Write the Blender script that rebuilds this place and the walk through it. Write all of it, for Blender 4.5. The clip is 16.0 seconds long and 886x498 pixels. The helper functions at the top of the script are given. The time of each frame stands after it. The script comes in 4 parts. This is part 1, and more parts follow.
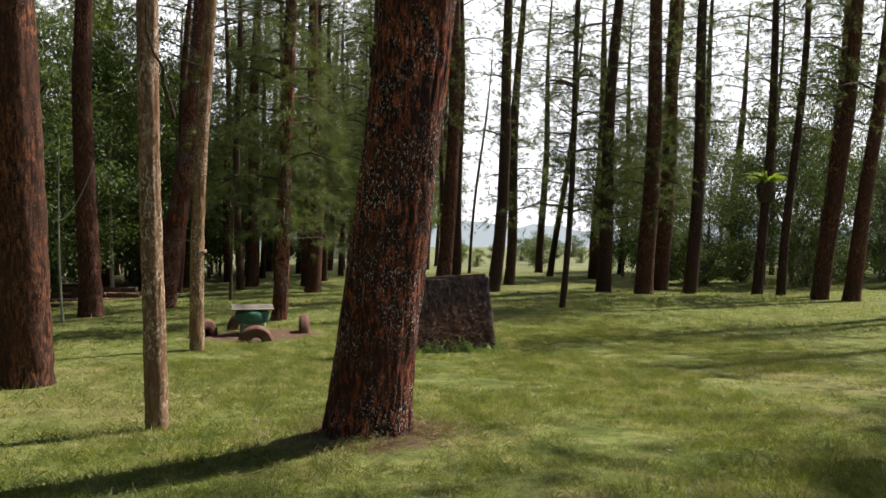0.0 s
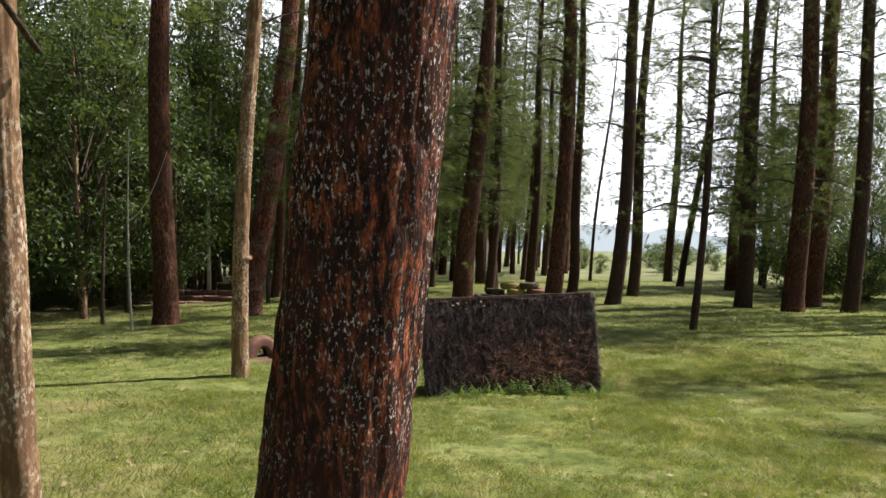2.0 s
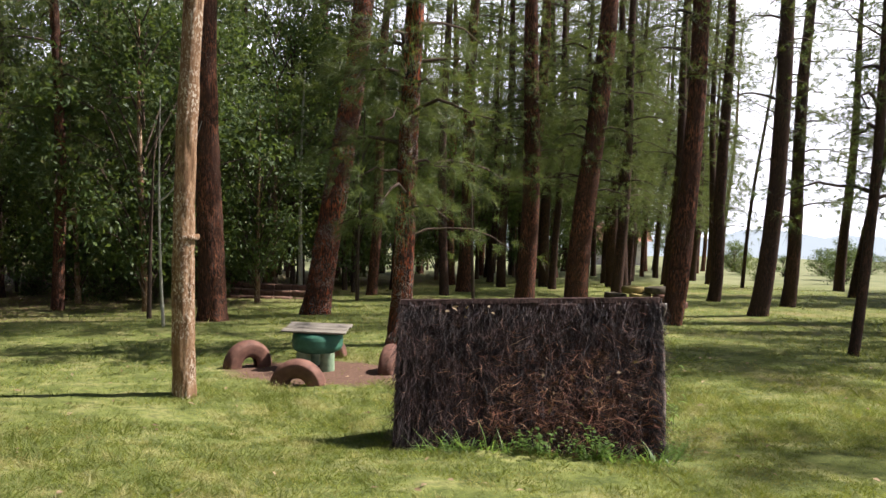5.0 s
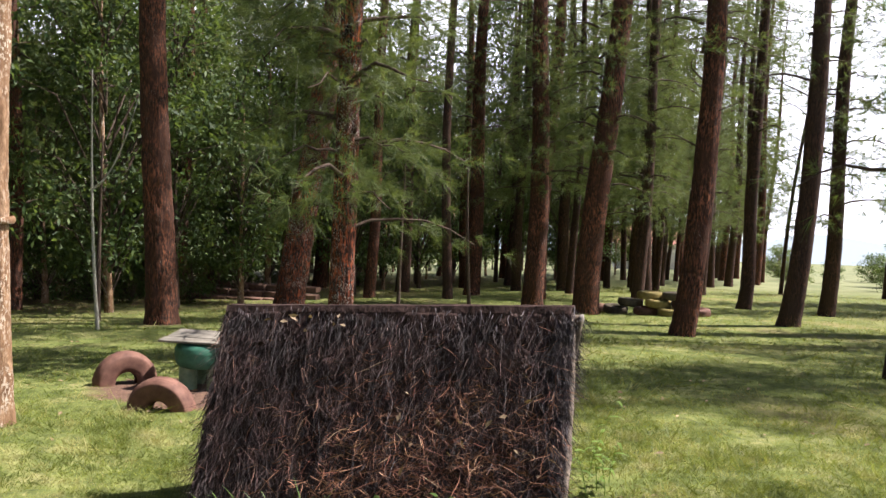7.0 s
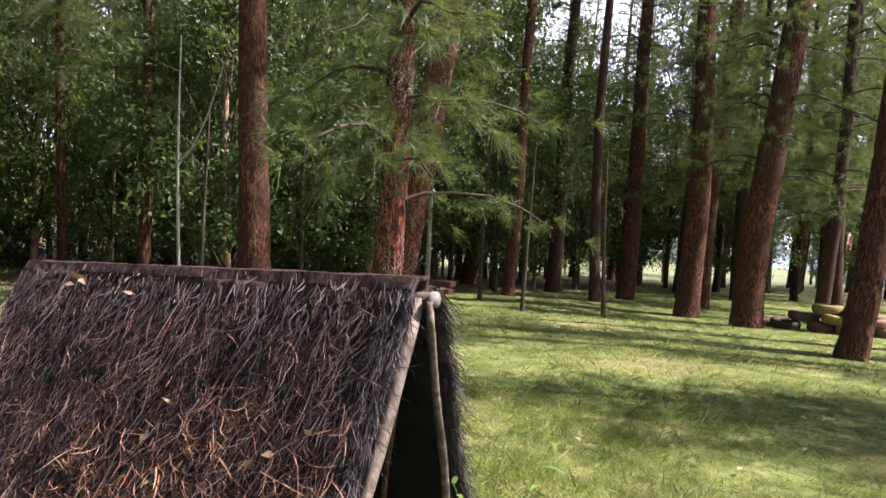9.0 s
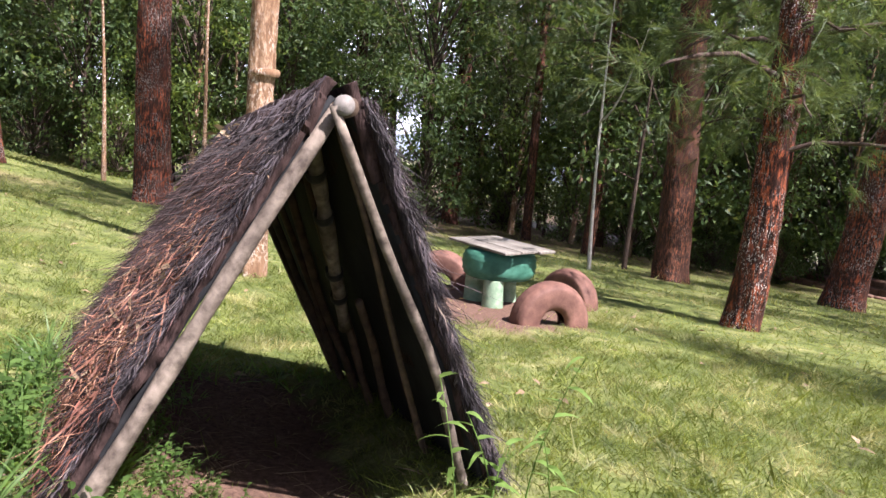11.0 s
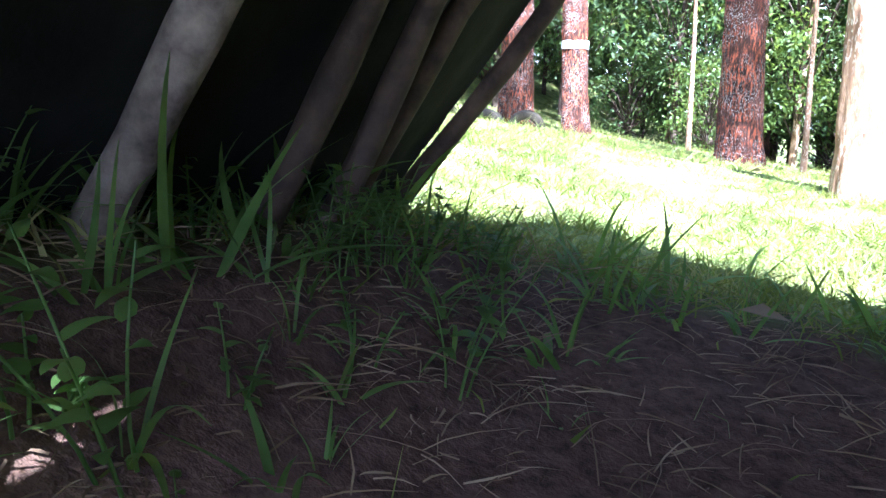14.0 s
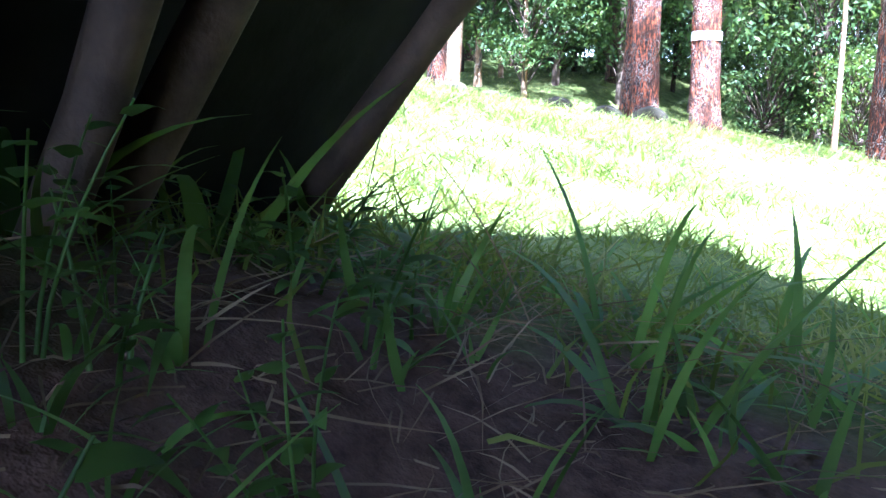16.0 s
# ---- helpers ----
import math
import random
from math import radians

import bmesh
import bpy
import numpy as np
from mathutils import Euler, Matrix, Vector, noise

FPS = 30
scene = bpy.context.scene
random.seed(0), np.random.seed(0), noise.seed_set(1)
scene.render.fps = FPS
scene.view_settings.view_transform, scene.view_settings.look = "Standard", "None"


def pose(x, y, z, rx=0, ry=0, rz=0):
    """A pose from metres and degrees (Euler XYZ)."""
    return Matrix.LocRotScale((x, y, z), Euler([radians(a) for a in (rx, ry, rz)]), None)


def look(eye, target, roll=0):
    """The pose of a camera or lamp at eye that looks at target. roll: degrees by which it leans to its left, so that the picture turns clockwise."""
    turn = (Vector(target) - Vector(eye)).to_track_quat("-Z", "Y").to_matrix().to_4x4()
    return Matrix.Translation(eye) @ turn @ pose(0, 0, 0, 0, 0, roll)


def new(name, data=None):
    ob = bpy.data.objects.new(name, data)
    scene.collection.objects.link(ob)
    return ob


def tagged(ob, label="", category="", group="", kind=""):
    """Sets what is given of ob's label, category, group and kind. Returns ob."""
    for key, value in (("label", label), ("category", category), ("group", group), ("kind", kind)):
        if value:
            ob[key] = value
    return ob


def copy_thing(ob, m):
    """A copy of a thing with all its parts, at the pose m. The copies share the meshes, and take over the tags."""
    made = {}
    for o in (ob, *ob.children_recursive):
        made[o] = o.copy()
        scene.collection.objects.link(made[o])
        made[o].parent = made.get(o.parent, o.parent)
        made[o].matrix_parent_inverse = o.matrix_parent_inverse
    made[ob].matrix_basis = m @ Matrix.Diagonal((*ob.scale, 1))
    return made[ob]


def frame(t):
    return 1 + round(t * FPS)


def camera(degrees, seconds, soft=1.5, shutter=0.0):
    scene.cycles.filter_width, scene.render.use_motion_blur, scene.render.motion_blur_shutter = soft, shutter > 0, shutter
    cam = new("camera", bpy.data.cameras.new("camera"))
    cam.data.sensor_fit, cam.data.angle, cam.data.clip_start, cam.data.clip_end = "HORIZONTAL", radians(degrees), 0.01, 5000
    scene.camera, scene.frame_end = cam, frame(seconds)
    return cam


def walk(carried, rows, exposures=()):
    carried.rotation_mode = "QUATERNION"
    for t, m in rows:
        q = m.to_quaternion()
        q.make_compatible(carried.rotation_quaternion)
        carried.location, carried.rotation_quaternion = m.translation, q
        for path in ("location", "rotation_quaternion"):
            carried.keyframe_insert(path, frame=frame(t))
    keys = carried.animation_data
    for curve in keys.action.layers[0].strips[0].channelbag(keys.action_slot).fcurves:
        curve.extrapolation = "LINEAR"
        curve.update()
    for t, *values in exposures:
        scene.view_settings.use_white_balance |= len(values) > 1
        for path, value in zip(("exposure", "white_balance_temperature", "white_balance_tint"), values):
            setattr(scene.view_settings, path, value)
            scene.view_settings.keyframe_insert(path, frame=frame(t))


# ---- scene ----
cam = camera(57.4, 16.0)
PATH = [
    (0, (-0.015, 0.278, 2.874), (-0.025, 2.269, 2.682), 1.27),
    (0.5, (-0.03, 0.871, 2.761), (-0.062, 2.862, 2.569), 1.12),
    (1, (0.039, 1.514, 2.755), (-0.038, 3.503, 2.559), 1.11),
    (1.5, (0.168, 2.218, 2.726), (-0.014, 4.2, 2.526), 0.94),
    (2, (0.377, 2.935, 2.722), (0.057, 4.9, 2.53), 1.18),
    (2.5, (0.474, 3.535, 2.718), (0.004, 5.469, 2.522), 1.48),
    (3, (0.62, 4.179, 2.599), (0.04, 6.085, 2.418), 1.08),
    (3.5, (0.669, 4.782, 2.539), (0.023, 6.665, 2.344), 1.6),
    (4, (0.852, 5.37, 2.438), (0.176, 7.243, 2.245), 1.51),
    (4.5, (1.054, 5.92, 2.332), (0.364, 7.787, 2.138), 1.38),
    (5, (1.19, 6.471, 2.236), (0.494, 8.335, 2.041), 1.26),
    (7.5, (1.766, 9.3, 1.897), (0.898, 11.092, 1.709), 1.57),
    (8, (1.865, 9.885, 1.797), (0.904, 11.628, 1.608), 1.7),
    (10.5, (2.601, 12.256, 1.327), (0.86, 13.208, 1.079), 4.33),
    (11, (2.632, 12.591, 1.167), (0.737, 13.164, 0.887), 4.63),
    (11.5, (2.415, 12.791, 0.956), (0.449, 12.985, 0.64), 4.44),
    (12, (1.916, 12.912, 0.791), (-0.052, 12.824, 0.449), 4.58),
    (12.5, (1.348, 12.985, 0.584), (-0.585, 12.617, 0.228), 3.43),
    (13, (0.789, 12.932, 0.385), (-1.079, 12.314, 0.030), 2.53),
    (13.5, (0.382, 12.863, 0.304), (-1.435, 12.099, -0.032), 1.65),
    (14, (0.100, 12.841, 0.256), (-1.691, 12.012, -0.073), 1.37),
    (14.5, (-0.170, 12.806, 0.169), (-1.949, 11.955, -0.163), 1.83),
    (15, (-0.305, 12.783, 0.201), (-2.080, 11.922, -0.127), 1.38),
    (15.5, (-0.421, 12.734, 0.209), (-2.171, 11.822, -0.115), 1.81),
    (16, (-0.563, 12.739, 0.193), (-2.204, 11.644, -0.140), 1.31),
]
walk(cam, [(t, look(eye, target, roll)) for t, eye, target, roll in PATH],
     [(0.0, 0.8, 6400, 12), (2.0, 1.1, 6300, 12), (3.5, 1.45, 6200, 16), (5.0, 1.3, 6200, 18), (8.0, 1.75, 6000, 20), (10.5, 1.9, 5800, 26), (12.0, 2.1, 5600, 26), (12.5, 2.8, 5400, 24), (13.0, 3.7, 5000, 28), (14.0, 3.9, 4650, 20), (16.0, 4.15, 4400, 16)])

# ---- light ----
SUN_YAW, SUN_EL = 58.0, 54.0
sun_way = Vector((math.sin(radians(SUN_YAW)) * math.cos(radians(SUN_EL)), math.cos(radians(SUN_YAW)) * math.cos(radians(SUN_EL)), math.sin(radians(SUN_EL))))
sun = new("sun", bpy.data.lights.new("sun", "SUN"))
sun.data.energy, sun.data.angle, sun.data.color = 5.0, radians(0.6), (1.0, 0.94, 0.84)
sun.matrix_world = look(sun_way * 60, (0, 0, 0))
world = bpy.data.worlds.new("sky")
scene.world = world
world.use_nodes = True
wn = world.node_tree
sky = wn.nodes.new("ShaderNodeTexSky")
sky.sky_type, sky.sun_disc = "NISHITA", False
sky.sun_elevation, sky.sun_rotation = radians(SUN_EL), radians(SUN_YAW)
sky.dust_density, sky.air_density, sky.ozone_density = 1.5, 1.0, 0.6
wn.nodes["Background"].inputs[1].default_value = 0.05
wn.links.new(sky.outputs[0], wn.nodes["Background"].inputs[0])

# ---- materials ----
def mat_base(name, rough=0.8, spec=0.25):
    m = bpy.data.materials.new(name)
    m.use_nodes = True
    b = m.node_tree.nodes["Principled BSDF"]
    b.inputs["Roughness"].default_value = rough
    b.inputs["Specular IOR Level"].default_value = spec
    return m, m.node_tree, b


def n_tex(nt, scale, detail=4.0, stretch=(1, 1, 1), rough=0.55, kind="noise", coord="Object"):
    c = nt.nodes.new("ShaderNodeTexCoord")
    mp = nt.nodes.new("ShaderNodeMapping")
    mp.inputs["Scale"].default_value = stretch
    nt.links.new(c.outputs[coord], mp.inputs[0])
    t = nt.nodes.new("ShaderNodeTexNoise" if kind == "noise" else "ShaderNodeTexVoronoi")
    t.inputs["Scale"].default_value = scale
    if kind == "noise":
        t.inputs["Detail"].default_value, t.inputs["Roughness"].default_value = detail, rough
    nt.links.new(mp.outputs[0], t.inputs["Vector"])
    return t.outputs[0]


def n_ramp(nt, fac, *stops):
    r = nt.nodes.new("ShaderNodeValToRGB")
    while len(r.color_ramp.elements) < len(stops):
        r.color_ramp.elements.new(0.5)
    for e, (p, c) in zip(r.color_ramp.elements, stops):
        e.position = p
        e.color = (*c, 1) if len(c) == 3 else c
    nt.links.new(fac, r.inputs[0])
    return r.outputs[0]


def n_mix(nt, fac, a, b, kind="MIX"):
    x = nt.nodes.new("ShaderNodeMix")
    x.data_type, x.blend_type = "RGBA", kind
    for sock, v in ((x.inputs[0], fac), (x.inputs[6], a), (x.inputs[7], b)):
        if isinstance(v, (int, float)):
            sock.default_value = v
        elif isinstance(v, tuple):
            sock.default_value = (*v, 1)
        else:
            nt.links.new(v, sock)
    return x.outputs[2]


def n_bump(nt, b, height, strength=0.5, dist=0.02):
    n = nt.nodes.new("ShaderNodeBump")
    n.inputs["Strength"].default_value, n.inputs["Distance"].default_value = strength, dist
    nt.links.new(height, n.inputs["Height"])
    nt.links.new(n.outputs[0], b.inputs["Normal"])


def mono(c):
    return (c, c, c)


def bark_material(name, dark, mid, red, lichen, amount, scale=1.0):
    m, nt, b = mat_base(name, 0.9, 0.12)
    plates = n_tex(nt, 36 * scale, 4, (1, 1, 0.24), 0.65)
    fine = n_tex(nt, 120 * scale, 4, (1, 1, 0.35), 0.7)
    patch = n_tex(nt, 2.2, 4)
    base = n_ramp(nt, plates, (0.40, dark), (0.50, mid), (0.60, red))
    base = n_mix(nt, n_ramp(nt, fine, (0.40, mono(0.75)), (0.60, mono(0.0))), base, dark)
    base = n_mix(nt, n_ramp(nt, patch, (0.38, mono(0.8)), (0.62, mono(0.0))), base, n_mix(nt, 0.5, mid, dark))
    spots = n_tex(nt, 88 * scale, 3, (1, 1, 0.5), 0.6)
    where = n_ramp(nt, n_tex(nt, 3.0, 3), (0.40, mono(0)), (0.62, mono(1)))
    spots = n_mix(nt, 1.0, n_ramp(nt, spots, (0.59 - amount, mono(0)), (0.64 - amount, mono(0.9))), where, "MULTIPLY")
    base = n_mix(nt, spots, base, n_mix(nt, n_ramp(nt, fine, (0.40, mono(0.0)), (0.70, mono(0.6))), lichen, mid))
    nt.links.new(base, b.inputs["Base Color"])
    both = nt.nodes.new("ShaderNodeMath")
    both.operation = "ADD"
    nt.links.new(plates, both.inputs[0])
    nt.links.new(fine, both.inputs[1])
    n_bump(nt, b, both.outputs[0], 0.75, 0.006)
    return m


def leaf_material(name, a, c, through_light=0.4, rough=0.5, dry=None, patchy=False):
    m, nt, b = mat_base(name, rough, 0.35)
    g = nt.nodes.new("ShaderNodeNewGeometry")
    stops = [(0.0, a), (0.8, c)] + ([(0.88 if patchy else 0.93, c), (1.0, dry)] if dry else [])
    col = n_ramp(nt, g.outputs["Random Per Island"], *stops)
    big = n_tex(nt, 0.9, 2)
    col = n_mix(nt, n_ramp(nt, big, (0.3, mono(0.45)), (0.7, mono(0.0))), col, tuple(v * 0.55 for v in a))
    tuft = n_tex(nt, 7.0, 5)
    col = n_mix(nt, n_ramp(nt, tuft, (0.42, mono(0.85)), (0.54, mono(0.0))), col, tuple(v * 0.42 for v in a))
    if dry and patchy:
        mottle = n_tex(nt, 2.6, 4, rough=0.65)
        col = n_mix(nt, n_ramp(nt, mottle, (0.40, mono(0.7)), (0.56, mono(0.0))), col, tuple(v * 0.6 for v in a))
        straw = n_tex(nt, 3.1, 4)
        col = n_mix(nt, n_ramp(nt, straw, (0.52, mono(0.0)), (0.66, mono(0.55))), col, dry)
    nt.links.new(col, b.inputs["Base Color"])
    tr = nt.nodes.new("ShaderNodeBsdfTranslucent")
    lit = n_mix(nt, 0.5, col, (c[0] * 1.6, c[1] * 1.5, c[2] * 0.7))
    nt.links.new(lit, tr.inputs[0])
    mx = nt.nodes.new("ShaderNodeMixShader")
    mx.inputs[0].default_value = through_light
    out = nt.nodes["Material Output"]
    nt.links.new(b.outputs[0], mx.inputs[1])
    nt.links.new(tr.outputs[0], mx.inputs[2])
    nt.links.new(mx.outputs[0], out.inputs[0])
    return m


BARK = bark_material("pine_bark", (0.015, 0.010, 0.008), (0.090, 0.042, 0.027), (0.31, 0.115, 0.055), (0.36, 0.33, 0.28), -0.04)
BARK_RED = bark_material("red_pine_bark", (0.012, 0.009, 0.008), (0.085, 0.034, 0.021), (0.50, 0.128, 0.046), (0.70, 0.66, 0.59), 0.015)
# darker copy of the pine bark, with the wood's shade put into its colour
BARK_SHADED = bark_material("pine_bark_painted_shade", (0.018, 0.013, 0.011), (0.070, 0.042, 0.030), (0.16, 0.075, 0.045), (0.30, 0.28, 0.25), -0.06)
PALE_BARK = bark_material("smooth_tan_bark", (0.10, 0.055, 0.030), (0.26, 0.155, 0.085), (0.42, 0.28, 0.17), (0.62, 0.55, 0.44), 0.06, 0.6)
WHITE_BARK = bark_material("pale_sapling_bark", (0.22, 0.20, 0.16), (0.38, 0.36, 0.30), (0.48, 0.46, 0.40), (0.6, 0.58, 0.52), 0.05)
TWIG = bark_material("twig_bark", (0.035, 0.025, 0.018), (0.08, 0.055, 0.040), (0.14, 0.10, 0.075), (0.2, 0.18, 0.15), 0.0)
NEEDLES = leaf_material("pine_needles", (0.052, 0.088, 0.028), (0.135, 0.172, 0.050), 0.45, 0.5, (0.20, 0.14, 0.05))
LEAVES = leaf_material("broad_leaves", (0.040, 0.080, 0.022), (0.105, 0.150, 0.040), 0.40, 0.6, (0.17, 0.15, 0.04))
LEAVES_LIGHT = leaf_material("sunny_leaves", (0.060, 0.105, 0.025), (0.15, 0.20, 0.045), 0.45, 0.45, (0.24, 0.20, 0.06))
FERN = leaf_material("fern_fronds", (0.14, 0.22, 0.03), (0.26, 0.36, 0.05), 0.5, 0.45)
GRASS = leaf_material("lawn_blades", (0.070, 0.110, 0.017), (0.262, 0.302, 0.058), 0.42, 0.55, (0.54, 0.45, 0.21), True)
WEED = leaf_material("weed_leaves", (0.075, 0.15, 0.034), (0.185, 0.29, 0.072), 0.55, 0.45, (0.24, 0.19, 0.09))
SHOOT = leaf_material("bamboo_shoot_leaves", (0.14, 0.24, 0.05), (0.24, 0.36, 0.09), 0.5, 0.4)
DRY = leaf_material("dry_litter", (0.20, 0.13, 0.07), (0.38, 0.28, 0.17), 0.15, 0.8)
FIBRE = leaf_material("palm_fibre", (0.018, 0.012, 0.011), (0.068, 0.044, 0.038), 0.05, 0.7, (0.26, 0.14, 0.09))
FIBRE_GREY = leaf_material("weathered_fibre", (0.028, 0.021, 0.022), (0.090, 0.071, 0.072), 0.05, 0.7, (0.30, 0.22, 0.16))
FIBRE_BROWN = leaf_material("matted_brown_fibre", (0.030, 0.017, 0.015), (0.115, 0.060, 0.050), 0.05, 0.75, (0.24, 0.14, 0.10))
STALK = leaf_material("dry_stalks", (0.19, 0.062, 0.040), (0.40, 0.22, 0.125), 0.1, 0.75, (0.45, 0.36, 0.22))


def ground_material():
    m, nt, b = mat_base("lawn_soil", 0.95, 0.1)
    big, mid, fine = n_tex(nt, 0.35, 4), n_tex(nt, 2.4, 5), n_tex(nt, 38, 4, rough=0.7)
    turf = n_ramp(nt, mid, (0.3, (0.085, 0.105, 0.026)), (0.5, (0.16, 0.18, 0.05)), (0.7, (0.27, 0.255, 0.105)))
    turf = n_mix(nt, n_ramp(nt, fine, (0.3, mono(0.6)), (0.65, mono(0))), turf, (0.045, 0.060, 0.016))
    tuft = n_tex(nt, 9, 4)
    turf = n_mix(nt, n_ramp(nt, tuft, (0.35, mono(0.7)), (0.55, mono(0))), turf, (0.035, 0.050, 0.012))
    turf = n_mix(nt, n_ramp(nt, big, (0.56, mono(0)), (0.72, mono(0.65))), turf, (0.20, 0.155, 0.075))
    soil = n_ramp(nt, fine, (0.3, (0.058, 0.034, 0.024)), (0.7, (0.168, 0.102, 0.070)))
    a = nt.nodes.new("ShaderNodeAttribute")
    a.attribute_name = "bare"
    ma = nt.nodes.new("ShaderNodeMath")
    ma.operation = "ADD"
    nt.links.new(a.outputs["Fac"], ma.inputs[0])
    nt.links.new(n_ramp(nt, n_tex(nt, 5, 5), (0.3, mono(0)), (0.7, mono(0.45))), ma.inputs[1])
    col = n_mix(nt, n_ramp(nt, ma.outputs[0], (0.55, mono(0)), (0.85, mono(1))), turf, soil)
    a2 = nt.nodes.new("ShaderNodeAttribute")
    a2.attribute_name = "meadow"
    col = n_mix(nt, a2.outputs["Fac"], col, n_ramp(nt, n_tex(nt, 0.5, 6), (0.3, (0.10, 0.12, 0.05)), (0.7, (0.21, 0.21, 0.11))))
    nt.links.new(col, b.inputs["Base Color"])
    n_bump(nt, b, fine, 0.8, 0.012)
    return m


def plain_material(name, a, c, scale=12.0, rough=0.8, stretch=(1, 1, 1), bump=0.4, spec=0.25):
    m, nt, b = mat_base(name, rough, spec)
    t = n_tex(nt, scale, 5, stretch, 0.6)
    t2 = n_tex(nt, scale * 0.2, 3)
    col = n_mix(nt, n_ramp(nt, t2, (0.35, mono(0.5)), (0.65, mono(0))), n_ramp(nt, t, (0.3, a), (0.7, c)), tuple(v * 0.7 for v in a))
    nt.links.new(col, b.inputs["Base Color"])
    n_bump(nt, b, t, bump, 0.01)
    return m


SOIL = ground_material()
POLE_WOOD = plain_material("peeled_pole_wood", (0.050, 0.036, 0.026), (0.275, 0.220, 0.165), 26, 0.8, (1, 1, 1), 0.35)
POLE_DARK = plain_material("brown_pole_wood", (0.040, 0.027, 0.018), (0.135, 0.088, 0.055), 22, 0.75)
SHEET = plain_material("black_sheet", (0.010, 0.010, 0.010), (0.026, 0.026, 0.026), 9, 0.8, spec=0.1)
MAT = plain_material("felted_palm_fibre", (0.012, 0.008, 0.007), (0.078, 0.048, 0.040), 45, 0.95, (1, 1, 0.4), 1.0, 0.1)
CUT = plain_material("cut_wood", (0.10, 0.088, 0.075), (0.22, 0.195, 0.165), 30, 0.7)
STRAP = plain_material("black_rubber", (0.010, 0.010, 0.010), (0.022, 0.020, 0.020), 30, 0.6)
TYRE_BROWN = plain_material("brown_painted_rubber", (0.085, 0.040, 0.028), (0.225, 0.115, 0.080), 9, 0.75, (1, 1, 1), 0.7)
TYRE_MOSS = plain_material("mossy_rubber", (0.035, 0.030, 0.020), (0.11, 0.085, 0.05), 12, 0.8)
TYRE_YELLOW = plain_material("yellow_painted_rubber", (0.16, 0.12, 0.035), (0.28, 0.22, 0.07), 12, 0.7)
GREEN = plain_material("green_painted_rubber", (0.026, 0.100, 0.062), (0.075, 0.215, 0.140), 10, 0.6)
GREEN_PALE = plain_material("faded_green_paint", (0.13, 0.22, 0.13), (0.30, 0.38, 0.25), 18, 0.75)
PLANK = plain_material("weathered_plank", (0.11, 0.098, 0.078), (0.25, 0.225, 0.180), 18, 0.8, (0.25, 2, 1))
RED_EARTH = plain_material("red_brick", (0.10, 0.055, 0.040), (0.20, 0.115, 0.080), 8, 0.9)
WALL_PALE = plain_material("pale_plaster", (0.55, 0.50, 0.48), (0.72, 0.66, 0.62), 3, 0.85)
ROOF_RED = plain_material("red_roof_tile", (0.30, 0.13, 0.09), (0.42, 0.20, 0.14), 6, 0.8)
PAINT_WHITE = plain_material("white_band_paint", (0.55, 0.53, 0.50), (0.80, 0.78, 0.75), 20, 0.7)


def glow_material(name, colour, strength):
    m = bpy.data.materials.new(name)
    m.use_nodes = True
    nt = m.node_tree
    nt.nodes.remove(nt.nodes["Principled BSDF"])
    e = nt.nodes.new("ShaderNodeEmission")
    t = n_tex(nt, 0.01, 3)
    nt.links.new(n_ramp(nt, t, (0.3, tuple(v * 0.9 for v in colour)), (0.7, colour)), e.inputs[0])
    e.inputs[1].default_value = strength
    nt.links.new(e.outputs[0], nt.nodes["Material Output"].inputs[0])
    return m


# emission stands in for haze and the bright sky behind it; no lamp here
HAZE_GLOW = glow_material("glowing_valley_haze", (0.95, 0.97, 1.0), 1.0)
FAR_WOOD_GLOW = glow_material("glowing_far_wood_haze", (0.55, 0.62, 0.64), 0.62)


# ---- mesh helpers ----
rng = np.random.default_rng(7)


def mesh_from(name, verts, faces, materials, smooth=False, index=None):
    """A mesh from a vertex array and an array of triangles or quads, or a list of such arrays."""
    me = bpy.data.meshes.new(name)
    verts = np.asarray(verts, np.float32).reshape(-1, 3)
    groups = faces if isinstance(faces, list) else [faces]
    groups = [np.asarray(f, np.int32) for f in groups if len(f)]
    loops = np.concatenate([f.ravel() for f in groups])
    sizes = np.concatenate([np.full(len(f), f.shape[1], np.int32) for f in groups])
    me.vertices.add(len(verts))
    me.vertices.foreach_set("co", verts.ravel())
    me.loops.add(len(loops))
    me.loops.foreach_set("vertex_index", loops)
    me.polygons.add(len(sizes))
    me.polygons.foreach_set("loop_start", np.concatenate([[0], np.cumsum(sizes)[:-1]]).astype(np.int32))
    me.polygons.foreach_set("loop_total", sizes)
    for m in materials if isinstance(materials, (list, tuple)) else [materials]:
        me.materials.append(m)
    if index is not None:
        me.polygons.foreach_set("material_index", np.asarray(index, np.int32))
    me.update(calc_edges=True)
    me.validate()
    if smooth:
        me.polygons.foreach_set("use_smooth", np.ones(len(me.polygons), bool))
    return me


def thing(name, where, label, category, group="", kind=""):
    """An empty at the base of a thing, to carry its parts."""
    ob = new(name)
    ob.matrix_basis = where if isinstance(where, Matrix) else Matrix.Translation(where)
    ob.empty_display_size = 0.1
    return tagged(ob, label, category, group, kind)


def part(name, me, parent, label="", m=None):
    ob = new(name, me)
    ob.parent = parent
    if m is not None:
        ob.matrix_basis = m
    if label:
        ob["label"] = label
    return ob


def bm_mesh(name, bm, material, smooth=False):
    me = bpy.data.meshes.new(name)
    bm.to_mesh(me)
    bm.free()
    for m in material if isinstance(material, (list, tuple)) else [material]:
        me.materials.append(m)
    if smooth:
        me.polygons.foreach_set("use_smooth", np.ones(len(me.polygons), bool))
    return me


